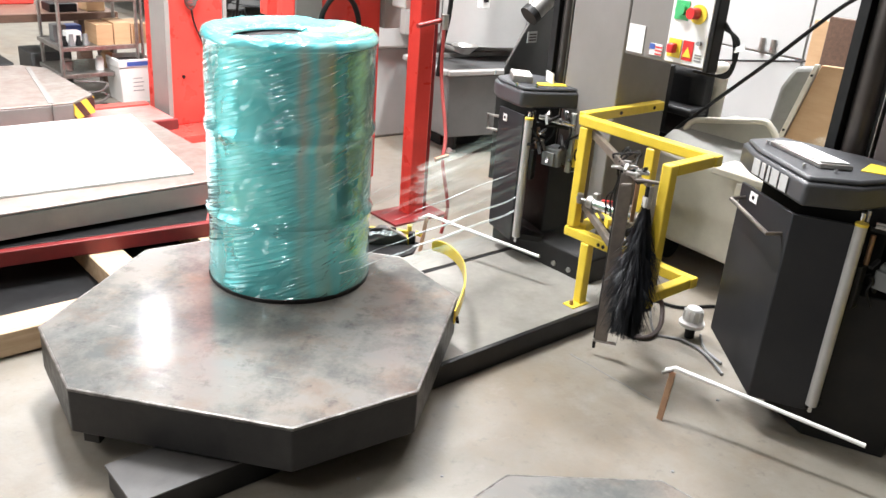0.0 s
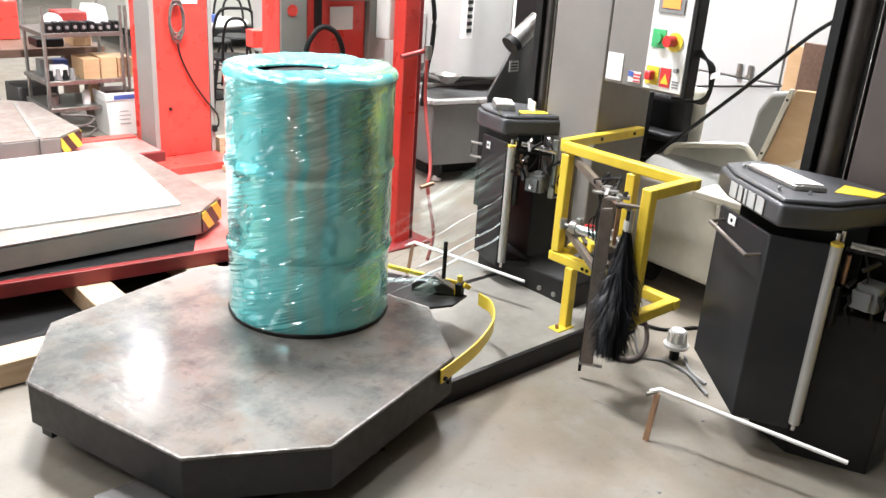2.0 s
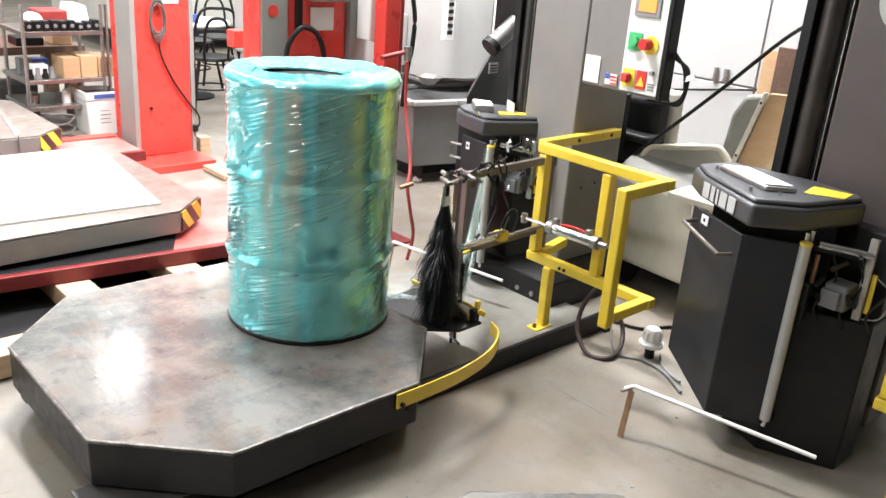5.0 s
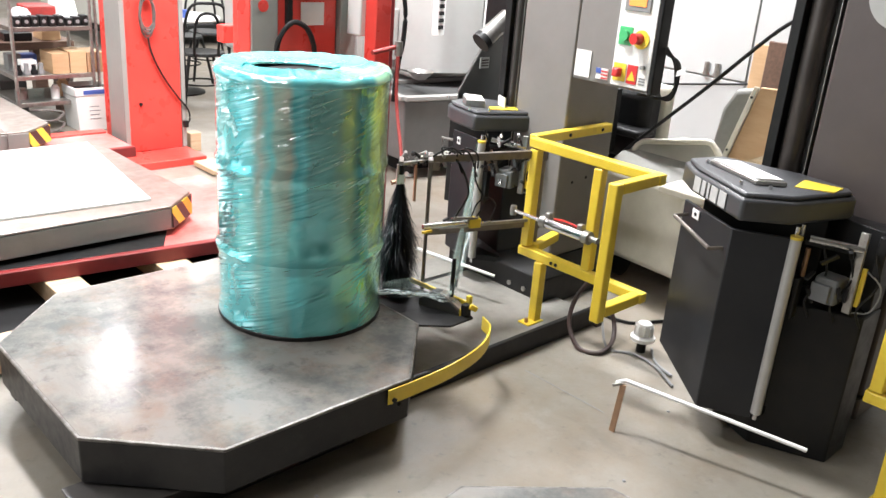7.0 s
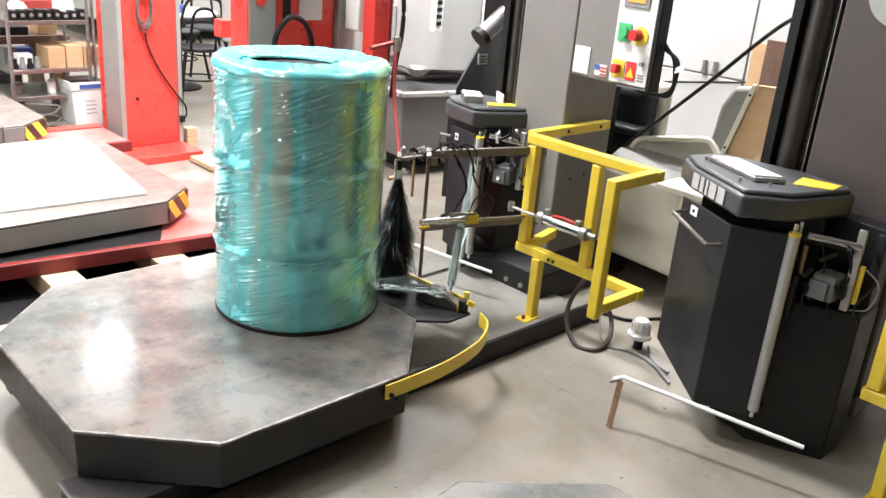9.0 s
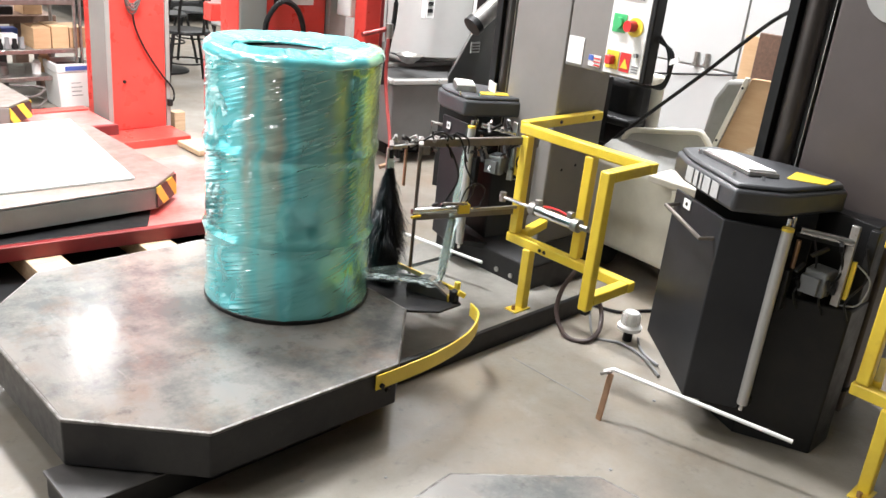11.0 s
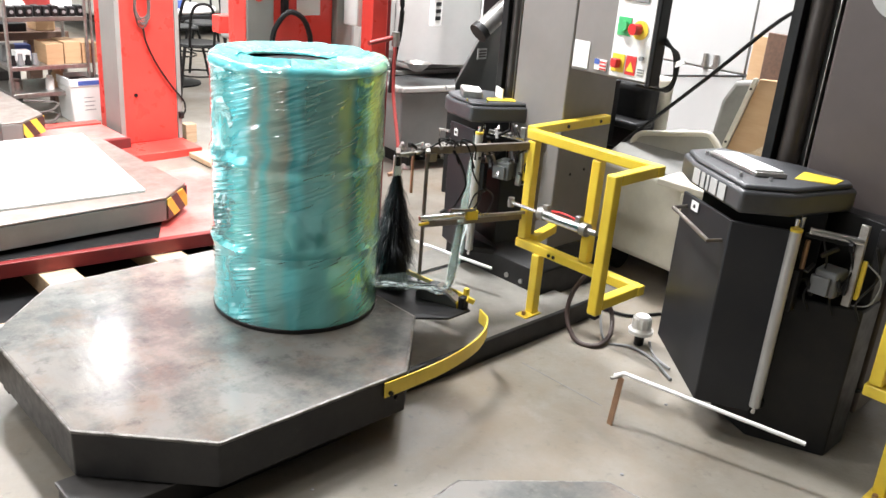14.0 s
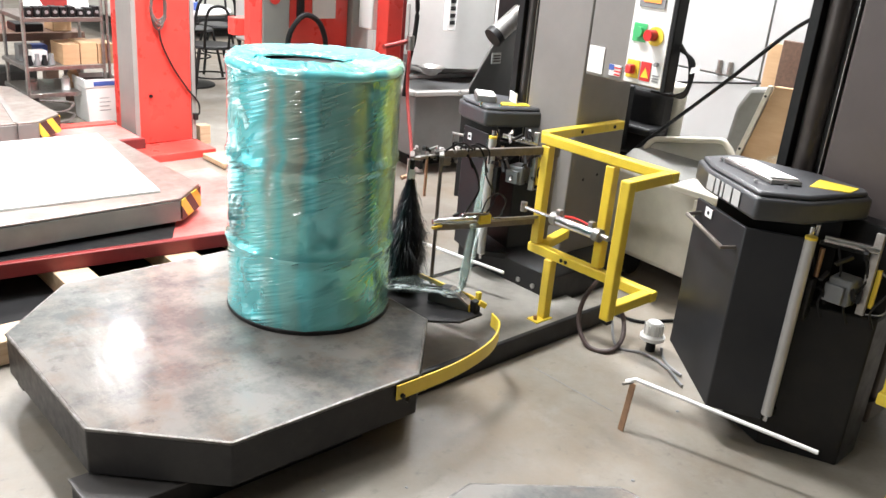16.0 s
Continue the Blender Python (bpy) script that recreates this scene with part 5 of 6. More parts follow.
for i in range(4):
    x = 0.67 + 0.05 * i
    single("machine_part", lathe(B(), [(0, 0), (0.022, 0), (0.024, 0.02), (0.015, 0.04), (0.015, 0.07 + 0.01 * (i % 2)), (0, 0.07 + 0.01 * (i % 2))], 12, (x, 4.0, 0.41)), "grey" if i % 2 else "rubber", "small dark turned part on a shelf", "machine part", (x, 4.0, 0.41), 0.002, "turned parts")
single("parts_tray", box(B(), (0.82, 4.18, 0.745), (1.02, 4.4, 0.86)), "hose", "red plastic parts tray", "tray", (0.9, 4.3, 0.745), 0.008)
single("paper_stack", prism(B(), [(1.0, 4.15), (1.16, 4.1), (1.17, 4.4), (1.02, 4.42)], 0.745, 0.90, [(1.04, 4.2), (1.15, 4.16), (1.16, 4.4), (1.06, 4.42)]), "white", "white crumpled paper stack on a shelf", "paper", (1.08, 4.25, 0.745), 0.01)
single("white_sack", prism(B(), [(0.70, 4.12), (0.86, 4.1), (0.86, 4.3), (0.72, 4.32)], 0.745, 0.85, [(0.73, 4.15), (0.82, 4.14), (0.82, 4.26), (0.75, 4.28)]), "white", "small white sack on a shelf", "sack", (0.78, 4.2, 0.745), 0.03)
single("glass_jar", lathe(B(), [(0, 0), (0.05, 0), (0.055, 0.02), (0.055, 0.08), (0.03, 0.1), (0, 0.1)], 20, (0.78, 4.02, 0.22)), "film", "clear plastic jar on the low shelf", "jar", (0.78, 4.02, 0.22))
for q, (x, y, w, h, ma, lab) in enumerate(((0.76, 4.1, 0.10, 0.09, "white", "small white carton on a shelf"), (0.70, 4.22, 0.09, 0.12, "bin", "small grey box on a shelf"),
                                         (0.82, 4.3, 0.12, 0.10, "blue", "small blue box on a shelf"))):
    single("parts_box", box(B(), (x - w / 2, y - 0.05, 0.41), (x + w / 2, y + 0.05, 0.41 + h)), ma, lab, "box", (x, y, 0.41), 0.004)
for x, y, r, h, ma, lab in ((0.92, 4.05, 0.03, 0.10, "whitepl", "white plastic bottle on the low shelf"), (1.0, 4.12, 0.04, 0.13, "card", "brown tub on the low shelf"), (0.70, 4.1, 0.045, 0.08, "steel", "steel tin on the low shelf")):
    single("container", lathe(B(), [(0, 0), (r, 0), (r, h * 0.8), (r * 0.7, h * 0.88), (r * 0.7, h), (0, h)], 18, (x, y, 0.22)), ma, lab, "container", (x, y, 0.22))
for x, y, w, h in ((0.35, 4.6, 0.24, 0.2), (0.75, 4.62, 0.3, 0.26)):
    single("dark_crate", box(B(), (x - w / 2, y - 0.03, 0.0), (x + w / 2, y + 0.3, h)), "chute", "dark crate under a bench", "crate", (x, y, 0), 0.01, "crates")
for x, w, h, ma in ((0.30, 0.16, 0.10, "dkwood"), (0.86, 0.2, 0.06, "rubber"), (1.1, 0.14, 0.12, "card")):
    single("bench_part", box(B(), (x - w / 2, 4.55, 0.561), (x + w / 2, 4.75, 0.561 + h)), ma, "machine part lying on a timber bench", "machine part", (x, 4.65, 0.561), 0.006, "bench parts")
wbx = thing("storage_box", (1.12, 3.95, 0.0), "white open storage box with a blue label", "storage box")
part("body", prism(B(), [(1.0, 3.85), (1.235, 3.85), (1.235, 4.1), (1.0, 4.1)], 0.0, 0.26, [(0.985, 3.84), (1.25, 3.84), (1.25, 4.12), (0.985, 4.12)]), "white", wbx, "", 0.006)
for a, b in (((0.98, 3.835), (1.255, 3.85)), ((0.98, 4.11), (1.255, 4.125)), ((0.98, 3.851), (0.995, 4.109)), ((1.24, 3.851), (1.255, 4.109))):
    part("rim", box(B(), (*a, 0.262), (*b, 0.32)), "white", wbx, "white rim", 0.004)
# dark plate set within the rim in place of a hollow inside
part("box_inside", box(B(), (0.996, 3.852, 0.262), (1.239, 4.108, 0.285)), "brown", wbx, "dark brown plate in place of the box's inside")
part("label", box(B(), (1.04, 3.831, 0.275), (1.20, 3.834, 0.305)), "blue", wbx, "blue label")
for i in range(5):
    part("print_bar", box(B(), (1.08, 3.842, 0.21 - 0.03 * i), (1.16 - 0.01 * (i % 2), 3.845, 0.215 - 0.03 * i)), "grey", wbx)
single("rope_coil", tube(B(), [(0.72 + 0.14 * math.cos(a) + 0.02 * math.sin(3 * a), 3.75 + 0.1 * math.sin(a), 0.02 + 0.012 * a) for a in [0.5 * k for k in range(30)]], 0.008, 6), "cable", "heap of brown-grey rope on the floor", "cable", (0.72, 3.75, 0))
single("machine_vise", prism(B(), [(0.05, 4.3), (0.4, 4.25), (0.42, 4.55), (0.1, 4.6)], 0.0, 0.16, [(0.12, 4.35), (0.36, 4.32), (0.36, 4.5), (0.14, 4.52)]), "grey", "grey cast machine part on the floor", "casting", (0.2, 4.4, 0), 0.02)
oc_ = thing("far_cabinet", (0.2, 9.0, 0), "dark grey storage cabinet with shelf slots", "cabinet")
part("body", box(B(), (-2.6, 9.0, 0), (1.1, 9.6, 1.6)), "bin", oc_, "", 0.01)
for i in range(4):
    part("slot", box(B(), (-2.5, 8.985, 0.12 + 0.36 * i), (1.0, 8.998, 0.42 + 0.36 * i)), "grey", oc_)
oc2 = single("orange_bin", box(B(), (0.5, 5.0, 0.561), (0.78, 5.08, 0.86)), "red", "orange-red bin on a bench", "bin", (0.64, 5.0, 0.561), 0.01)


def cafe_chair(x, y, rz):
    t = thing("chair", (x, y, 0), "black metal chair with a looped back", "chair", "black chairs")

    def lc(nm, bm, ma, lab="", bv=0.0):
        return part(nm, bm, ma, t, lab, bv, local=True)
    lc("seat", lathe(B(), [(0, 0.44), (0.19, 0.44), (0.2, 0.45), (0.19, 0.465), (0, 0.465)], 24), "rubber", "black round seat")
    for a, b in ((-1, -1), (1, -1), (-1, 1), (1, 1)):
        lc("leg", tube(B(), [(0.13 * a, 0.13 * b, 0.44), (0.17 * a, 0.17 * b, 0.22), (0.2 * a, 0.2 * b, 0)], 0.013, 8), "rubber")
    for w, h in ((0.19, 0.88), (0.1, 0.80)):
        lc("back_loop", tube(B(), [(-w, 0.17, 0.45), (-w, 0.21, 0.65), (-w * 0.7, 0.23, h - 0.03), (0, 0.235, h), (w * 0.7, 0.23, h - 0.03), (w, 0.21, 0.65), (w, 0.17, 0.45)], 0.012, 8), "rubber")
    lc("ring", tube(B(), [(0.17 * math.cos(a), 0.17 * math.sin(a), 0.2) for a in [2 * math.pi * k / 16 for k in range(17)]], 0.008, 6), "rubber")
    t.rotation_euler = (0, 0, rz)
    return t


cafe_chair(2.25, 4.35, 2.9)
cafe_chair(2.55, 5.3, 0.4)
cafe_chair(2.95, 5.5, -0.3)
dt = thing("cafe_table", (2.35, 4.95, 0), "round white cafe table on a black stem", "table")
part("top", lathe(B(), [(0, 0.66), (0.36, 0.66), (0.37, 0.675), (0.36, 0.69), (0, 0.69)], 32, (2.35, 4.95, 0)), "whitepl", dt, "white round top")
part("stem", rod(B(), (2.35, 4.95, 0.02), (2.35, 4.95, 0.66), 0.03), "rubber", dt)
part("foot", lathe(B(), [(0, 0), (0.22, 0), (0.22, 0.015), (0.05, 0.03), (0, 0.03)], 24, (2.35, 4.95, 0)), "rubber", dt)
single("blue_cup", lathe(B(), [(0, 0), (0.03, 0), (0.036, 0.07), (0, 0.07)], 14, (2.3, 4.75, 0.69)), "blue", "small blue cup on a table", "cup", (2.3, 4.75, 0.69))

# olive-grey van parked behind
van = thing("parked_van", (5.0, 8.4, 0), "olive-grey parked van seen behind the machines", "van")
part("body", prism(B(), [(2.6, 7.4), (8.4, 7.4), (8.4, 9.2), (2.6, 9.2)], 0.28, 1.05), "wallgrn", van, "olive-grey side panel", 0.05, seg=3)
part("upper_body", prism(B(), [(2.7, 7.43), (8.2, 7.43), (8.2, 9.1), (2.7, 9.1)], 1.051, 1.9, [(3.1, 7.6), (8.1, 7.6), (8.1, 9.0), (3.1, 9.0)]), "wallgrn", van, "", 0.05, seg=3)
part("sill", box(B(), (2.7, 7.38, 0.18), (8.3, 9.1, 0.28)), "rubber", van, "black sill", 0.02)
part("door_handle", box(B(), (4.0, 7.365, 0.79), (4.25, 7.395, 0.83)), "chrome", van, "bright door handle", 0.01)
for wx in (3.3, 7.4):
    wl = part("wheel", rod(B(), (wx, 7.36, 0.3), (wx, 7.6, 0.3), 0.3, 32), "rubber", van, "black tyre", 0.02)
    part("rim", rod(B(), (wx, 7.35, 0.3), (wx, 7.358, 0.3), 0.18, 24), "steel", wl, "grey rim")
for dx in (3.6, 4.5):
    part("door_seam", box(B(), (dx, 7.392, 0.32), (dx + 0.015, 7.399, 1.02)), "rubber", van)

# machine tool and chip tub behind the post
mt = thing("machine_tool", (3.0, 2.4, 0), "pale grey enamelled machine tool with a sloping apron", "machine tool")
part("cabinet", prism(B(), [(2.05, 2.25), (4.2, 2.0), (4.2, 3.6), (2.05, 3.6)], 0.62, 2.3), "machine", mt, "pale grey cabinet", 0.02, seg=3)
part("round_guard", rod(B(), (2.98, 2.25, 0.66), (2.98, 2.25, 2.3), 0.42, 40), "machine", mt, "rounded pale guard")
part("base", prism(B(), [(2.1, 2.3), (4.2, 2.1), (4.2, 3.5), (2.1, 3.5)], 0.0, 0.62), "machine", mt, "", 0.02)
part("panel_door", box(B(), (3.05, 1.815, 0.8), (3.30, 1.83, 1.3)), "whitepl", mt, "white service door", 0.006)
part("vent_box", box(B(), (2.58, 1.80, 0.93), (2.66, 1.84, 1.35)), "whitepl", mt, "white strip panel", 0.006)
for i in range(6):
    part("vent", box(B(), (2.6, 1.792, 0.97 + 0.045 * i), (2.64, 1.799, 0.995 + 0.045 * i)), "rubber", mt)
part("drain_bowl", lathe(B(), [(0.0, 0.0), (0.03, 0.0), (0.085, 0.05), (0.09, 0.05), (0.034, -0.004), (0.0, -0.004)], 24, (2.47, 1.80, 0.655)), "steel", mt, "steel drain bowl")
part("bowl_arm", rod(B(), (2.47, 1.80, 0.655), (2.53, 2.2, 0.66), 0.014, 10), "steel", mt)
part("side_door", box(B(), (2.26, 2.155, 0.72), (2.56, 2.22, 1.06)), "greycol", mt, "grey side door", 0.006)
part("door_rail", box(B(), (3.05, 1.80, 0.785), (3.34, 1.815, 0.80)), "grey", mt, "thin grey rail", 0.003)
tub = thing("chip_tub", (2.7, 2.0, 0), "grey steel chip tub on feet below a machine", "tub")
part("tub", prism(B(), [(2.30, 1.72), (3.0, 1.55), (3.1, 2.0), (2.35, 2.15)], 0.13, 0.55, [(2.22, 1.66), (3.06, 1.48), (3.16, 2.1), (2.3, 2.2)]), "bin", tub, "grey sloping tub", 0.01)
rim_at = [Vector(q) for q in ((2.22, 1.66, 0.568), (3.06, 1.48, 0.568), (3.16, 2.09, 0.568), (2.30, 2.19, 0.568))]
for k in range(4):
    part("rim", bar(B(), rim_at[k], rim_at[(k + 1) % 4], 0.05, 0.032), "greycol", tub, "grey folded rim", 0.006)
# flat dark plate stands in for the tub's dark inside
part("tub_inside", prism(B(), [(2.26, 1.70), (3.02, 1.53), (3.11, 2.04), (2.33, 2.14)], 0.551, 0.556), "chute", tub, "dark plate in place of the tub's inside")
for a, b in ((2.42, 1.80), (2.95, 1.66)):
    ft = part("foot", bar(B(), (a, b, 0.02), (a, b, 0.2), 0.07, 0.03), "rubber", tub, "black caster fork", 0.006)
    part("pad", rod(B(), (a, b, 0), (a, b, 0.03), 0.035, 14, 0.02), "whitepl", ft, "white foot pad")

part("plinth", prism(B(), [(2.45, 1.95), (3.0, 1.8), (3.2, 2.25), (2.5, 2.29)], 0.0, 0.129), "rubber", mt, "black plinth")

# sloping chute and motor at the back of the mast
ch = thing("chute", (2.1, 0.75, 0), "dark grey sloping steel chute with a motor", "chute")
m = B()
sec = [(1.86, 0.0), (2.25, 0.0), (2.33, 1.14), (2.0, 1.11), (1.93, 1.06), (1.76, 0.81), (1.80, 0.5)]
lo = [m.verts.new((a, 0.72, b)) for a, b in sec]
hi = [m.verts.new((a + 0.08, 0.80, b)) for a, b in sec]
m.faces.new(lo)
m.faces.new(list(reversed(hi)))
for i in range(len(sec)):
    m.faces.new((lo[i], lo[(i + 1) % len(sec)], hi[(i + 1) % len(sec)], hi[i]))
part("body", m, "chute", ch, "dark grey chute", 0.006)
mo = part("motor", rod(B(), (1.80, 0.60, 1.10), (1.93, 0.58, 1.205), 0.045, 24), "steel", ch, "bright motor")
part("motor_cap", rod(B(), (1.775, 0.604, 1.08), (1.80, 0.60, 1.10), 0.052, 24), "rubber", mo, "black motor cap")
part("gear_head", box(B(), (1.92, 0.50, 1.12), (2.04, 0.73, 1.40)), "rubber", ch, "black gear head", 0.012)
part("sticker", box(B(), (1.90, 0.712, 0.93), (1.965, 0.719, 0.985)), "letter", ch, "small sticker")
for k in range(3):
    part("print_bar", box(B(), (1.908, 0.709, 0.94 + 0.014 * k), (1.957, 0.7115, 0.947 + 0.014 * k)), "brown", ch)
part("conduit", tube(B(), [(1.95, 0.55, 1.14), (1.91, 0.52, 1.06), (1.95, 0.55, 1.04), (1.99, 0.62, 1.10)], 0.008, 8), "rubber", ch, "black conduit")

# ---- cream utility cart, black unit, white cabinets ----
def slab_x(quad, x0, x1):
    """An upright slab facing along x, from (y, z) corners."""
    m = B()
    f = [m.verts.new((x0, y, z)) for y, z in quad]
    g = [m.verts.new((x1, y, z)) for y, z in quad]
    m.faces.new(f)
    m.faces.new(list(reversed(g)))
    for i in range(len(quad)):
        m.faces.new((f[i], f[(i + 1) % len(quad)], g[(i + 1) % len(quad)], g[i]))
    return m


uc = thing("utility_cart", (2.45, -0.5, 0), "cream utility cart with a grey padded seat", "utility cart")
part("body", prism(B(), [(2.02, -1.0), (2.75, -1.1), (2.85, 0.02), (2.1, 0.0)], 0.13, 0.56), "beige", uc, "cream moulded body", 0.03, seg=3)
part("ledge", box(B(), (1.93, -1.0, 0.565), (2.6, -0.42, 0.60)), "beige", uc, "cream ledge", 0.008)
part("latch", box(B(), (1.93, -0.60, 0.50), (2.0, -0.55, 0.562)), "beige", uc, "", 0.006)
part("seat", prism(B(), [(2.05, -0.52), (2.75, -0.6), (2.75, -0.02), (2.1, 0.0)], 0.57, 0.66, [(2.2, -0.5), (2.7, -0.55), (2.7, -0.05), (2.2, -0.04)]), "seat", uc, "grey vinyl seat", 0.02, seg=3)
part("front_panel", slab_x([(-0.085, 0.52), (-0.10, 0.66), (-0.136, 0.698), (-0.474, 0.77), (-0.508, 0.75), (-0.546, 0.70), (-0.56, 0.56)], 2.205, 2.26), "pad", uc, "grey panel under the rail", 0.008)
part("seat_rail", tube(B(), [(2.2, -0.078, 0.52), (2.2, -0.085, 0.60), (2.2, -0.098, 0.666), (2.2, -0.134, 0.702), (2.2, -0.22, 0.722), (2.2, -0.38, 0.757), (2.2, -0.474, 0.776), (2.2, -0.512, 0.757), (2.2, -0.551, 0.705), (2.2, -0.57, 0.62)], 0.014, 10), "beige", uc, "cream tube rail")


bk = part("backrest", slab_x([(-0.375, 0.66), (-0.40, 0.90), (-0.45, 1.0), (-0.56, 1.02), (-0.46, 0.66)], 2.40, 2.47), "seat", uc, "grey padded backrest", 0.025, seg=3)
part("backrest_edge", slab_x([(-0.445, 0.655), (-0.545, 1.03), (-0.57, 1.03), (-0.47, 0.655)], 2.385, 2.398), "beige", bk, "cream backrest edge", 0.004)
part("backrest_board", slab_x([(-0.47, 0.66), (-0.568, 1.028), (-0.95, 1.05), (-0.95, 0.66)], 2.402, 2.43), "card", bk, "brown board", 0.004)
for yy, zz in ((-0.545, 0.98), (-0.475, 0.72)):
    part("rivet", rod(B(), (2.38, yy, zz), (2.386, yy, zz), 0.006, 8), "rubber", bk)
for a, b in ((2.2, -0.9), (2.2, -0.1), (2.7, -0.9), (2.7, -0.1)):
    part("wheel", rod(B(), (a, b - 0.03, 0.075), (a, b + 0.03, 0.075), 0.075, 20), "rubber", uc, "black wheel")
single("plastic_bag", lathe(B(), [(0, 0), (0.14, 0.0), (0.17, 0.05), (0.13, 0.11), (0.05, 0.16), (0, 0.15)], 22, (2.3, -0.75, 0.60)), "film", "clear crumpled plastic bag on a cart", "bag", (2.3, -0.75, 0.60))
single("dark_cloth", prism(B(), [(2.35, -0.2), (2.45, -0.55), (2.6, -0.5), (2.5, -0.15)], 0.665, 0.70, [(2.4, -0.22), (2.47, -0.5), (2.56, -0.48), (2.5, -0.2)]), "rubber", "dark cloth lying on a seat", "cloth", (2.45, -0.35, 0.665), 0.01)

bu = thing("black_unit", (2.5, 0.15, 0), "black moulded equipment housing with rounded corners", "equipment housing")
part("housing", box(B(), (2.30, -0.06, 0.56), (2.455, 0.5, 0.92)), "rubber", bu, "", 0.05, seg=4)
part("shell", box(B(), (2.46, -0.085, 0.54), (2.52, 0.55, 0.94)), "beige", bu, "cream outer shell", 0.06, seg=4)
part("stand", box(B(), (2.35, -0.05, 0.0), (2.85, 0.5, 0.559)), "rubber", bu, "black stand", 0.02)
part("arm_rest", box(B(), (2.2, -0.10, 0.70), (2.345, 0.45, 0.74)), "rubber", bu, "", 0.015)
part("label", box(B(), (2.15, 0.03, 0.80), (2.155, 0.11, 0.832)), "red", bu, "orange-red label")
part("label_plate", box(B(), (2.157, 0.02, 0.62), (2.19, 0.3, 0.93)), "rubber", bu)

wc = thing("white_cabinet", (3.6, -1.2, 0), "tall white double-door cabinets with steel latches", "cabinet")
part("carcass", box(B(), (3.42, -3.4, 0), (3.9, 1.0, 2.5)), "wall", wc, "", 0.005)
for a, b in ((-3.38, -1.6), (-1.59, 0.01), (0.02, 0.98)):
    part("door", box(B(), (3.40, a, 0.03), (3.419, b, 0.875)), "wall", wc, "white lower door", 0.004)
    part("door", box(B(), (3.40, a, 0.885), (3.419, b, 2.47)), "wall", wc, "white upper door", 0.004)
for yy in (0.27, 0.20):
    lt = part("latch", rod(B(), (3.385, yy, 0.905), (3.385, yy, 0.965), 0.014, 12), "steel", wc, "steel latch")
    part("latch_foot", rod(B(), (3.385, yy, 0.89), (3.385, yy, 0.906), 0.019, 12), "steel", lt)
single("gutter_wire", tube(B(), [(3.40, 0.75, 0.745), (3.40, 0.518, 0.788), (3.40, 0.249, 0.835), (3.40, -0.119, 0.899), (3.40, -0.4, 0.95)], 0.006, 6), "rubber", "thin dark wire along a cabinet", "wire", (3.38, 0.75, 1.045))
single("board", box(B(), (3.20, -0.215, 0.0), (3.225, -0.10, 1.13)), "card", "brown board standing upright by a cabinet", "board", (3.06, -0.25, 0), 0.004)
single("board", box(B(), (3.15, -0.36, 0.0), (3.175, -0.20, 1.16)), "dkwood", "dark brown board by a cabinet", "board", (2.96, -0.4, 0), 0.004)
single("power_cable", tube(B(), [(1.75, -1.1, 1.45), (2.0, -0.95, 1.42), (2.2, -0.70, 1.305), (2.2, -0.436, 1.033), (2.2, -0.19, 0.787), (2.18, -0.02, 0.60), (2.1, 0.05, 0.4), (2.0, 0.05, 0.02)], 0.009, 8), "rubber", "thick black power cable hanging from a mast", "cable", (2.0, 0.05, 0))

# ---- floor clutter ----
pl = thing("plug", (1.56, -0.692, 0), "white power plug standing on the floor with a grey cord", "power plug")
part("shell", lathe(B(), [(0.0, 0.055), (0.05, 0.055), (0.052, 0.07), (0.038, 0.08), (0.034, 0.125), (0.028, 0.132), (0, 0.132)], 24, (1.56, -0.692, 0)), "whitepl", pl, "white ribbed shell")
part("body", rod(B(), (1.56, -0.692, 0.0), (1.56, -0.692, 0.055), 0.02, 16), "rubber", pl, "black plug body")
for k in range(10):
    a = 2 * math.pi * k / 10
    part("rib", bar(B(), (1.56 + 0.038 * math.cos(a), -0.692 + 0.038 * math.sin(a), 0.082), (1.56 + 0.036 * math.cos(a), -0.692 + 0.036 * math.sin(a)  , 0.122), 0.006, 0.006), "whitepl", pl)
part("cord", tube(B(), [(1.6, -0.72, 0.01), (1.55, -0.76, 0.008), (1.5, -0.82, 0.008), (1.47, -0.9, 0.008)], 0.006, 6), "grey", pl, "grey cord")
single("extension_lead", tube(B(), [(1.50, -0.52, 0.1), (1.45, -0.6, 0.01), (1.50, -0.70, 0.008), (1.48, -0.82, 0.008), (1.40, -0.95, 0.008)], 0.006, 6), "grey", "thin grey cord on the floor", "cord", (1.45, -0.6, 0))
single("extension_lead", tube(B(), [(1.7, -0.4, 0.01), (1.75, -0.52, 0.008), (1.9, -0.60, 0.008), (2.0, -0.75, 0.008), (2.0, -1.0, 0.008)], 0.007, 6), "rubber", "black cord on the floor", "cord", (1.75, -0.52, 0))
single("hose_loop", tube(B(), [(1.44, -0.47, 0.27), (1.40, -0.44, 0.18), (1.37, -0.45, 0.08), (1.345, -0.53, 0.012), (1.38, -0.61, 0.012), (1.48, -0.60, 0.03), (1.54, -0.55, 0.10), (1.50, -0.50, 0.2), (1.45, -0.48, 0.27)], 0.010, 8), "brown", "brown hose loop on the floor by a beam", "hose", (1.37, -0.5, 0))
single("floor_joint", box(B(), (1.03, -0.90, 0.0002), (1.034, -0.515, 0.0010)), "grey", "thin dark joint in the concrete", "joint", (1.0, -2, 0), kind="structure")
random.seed(21)
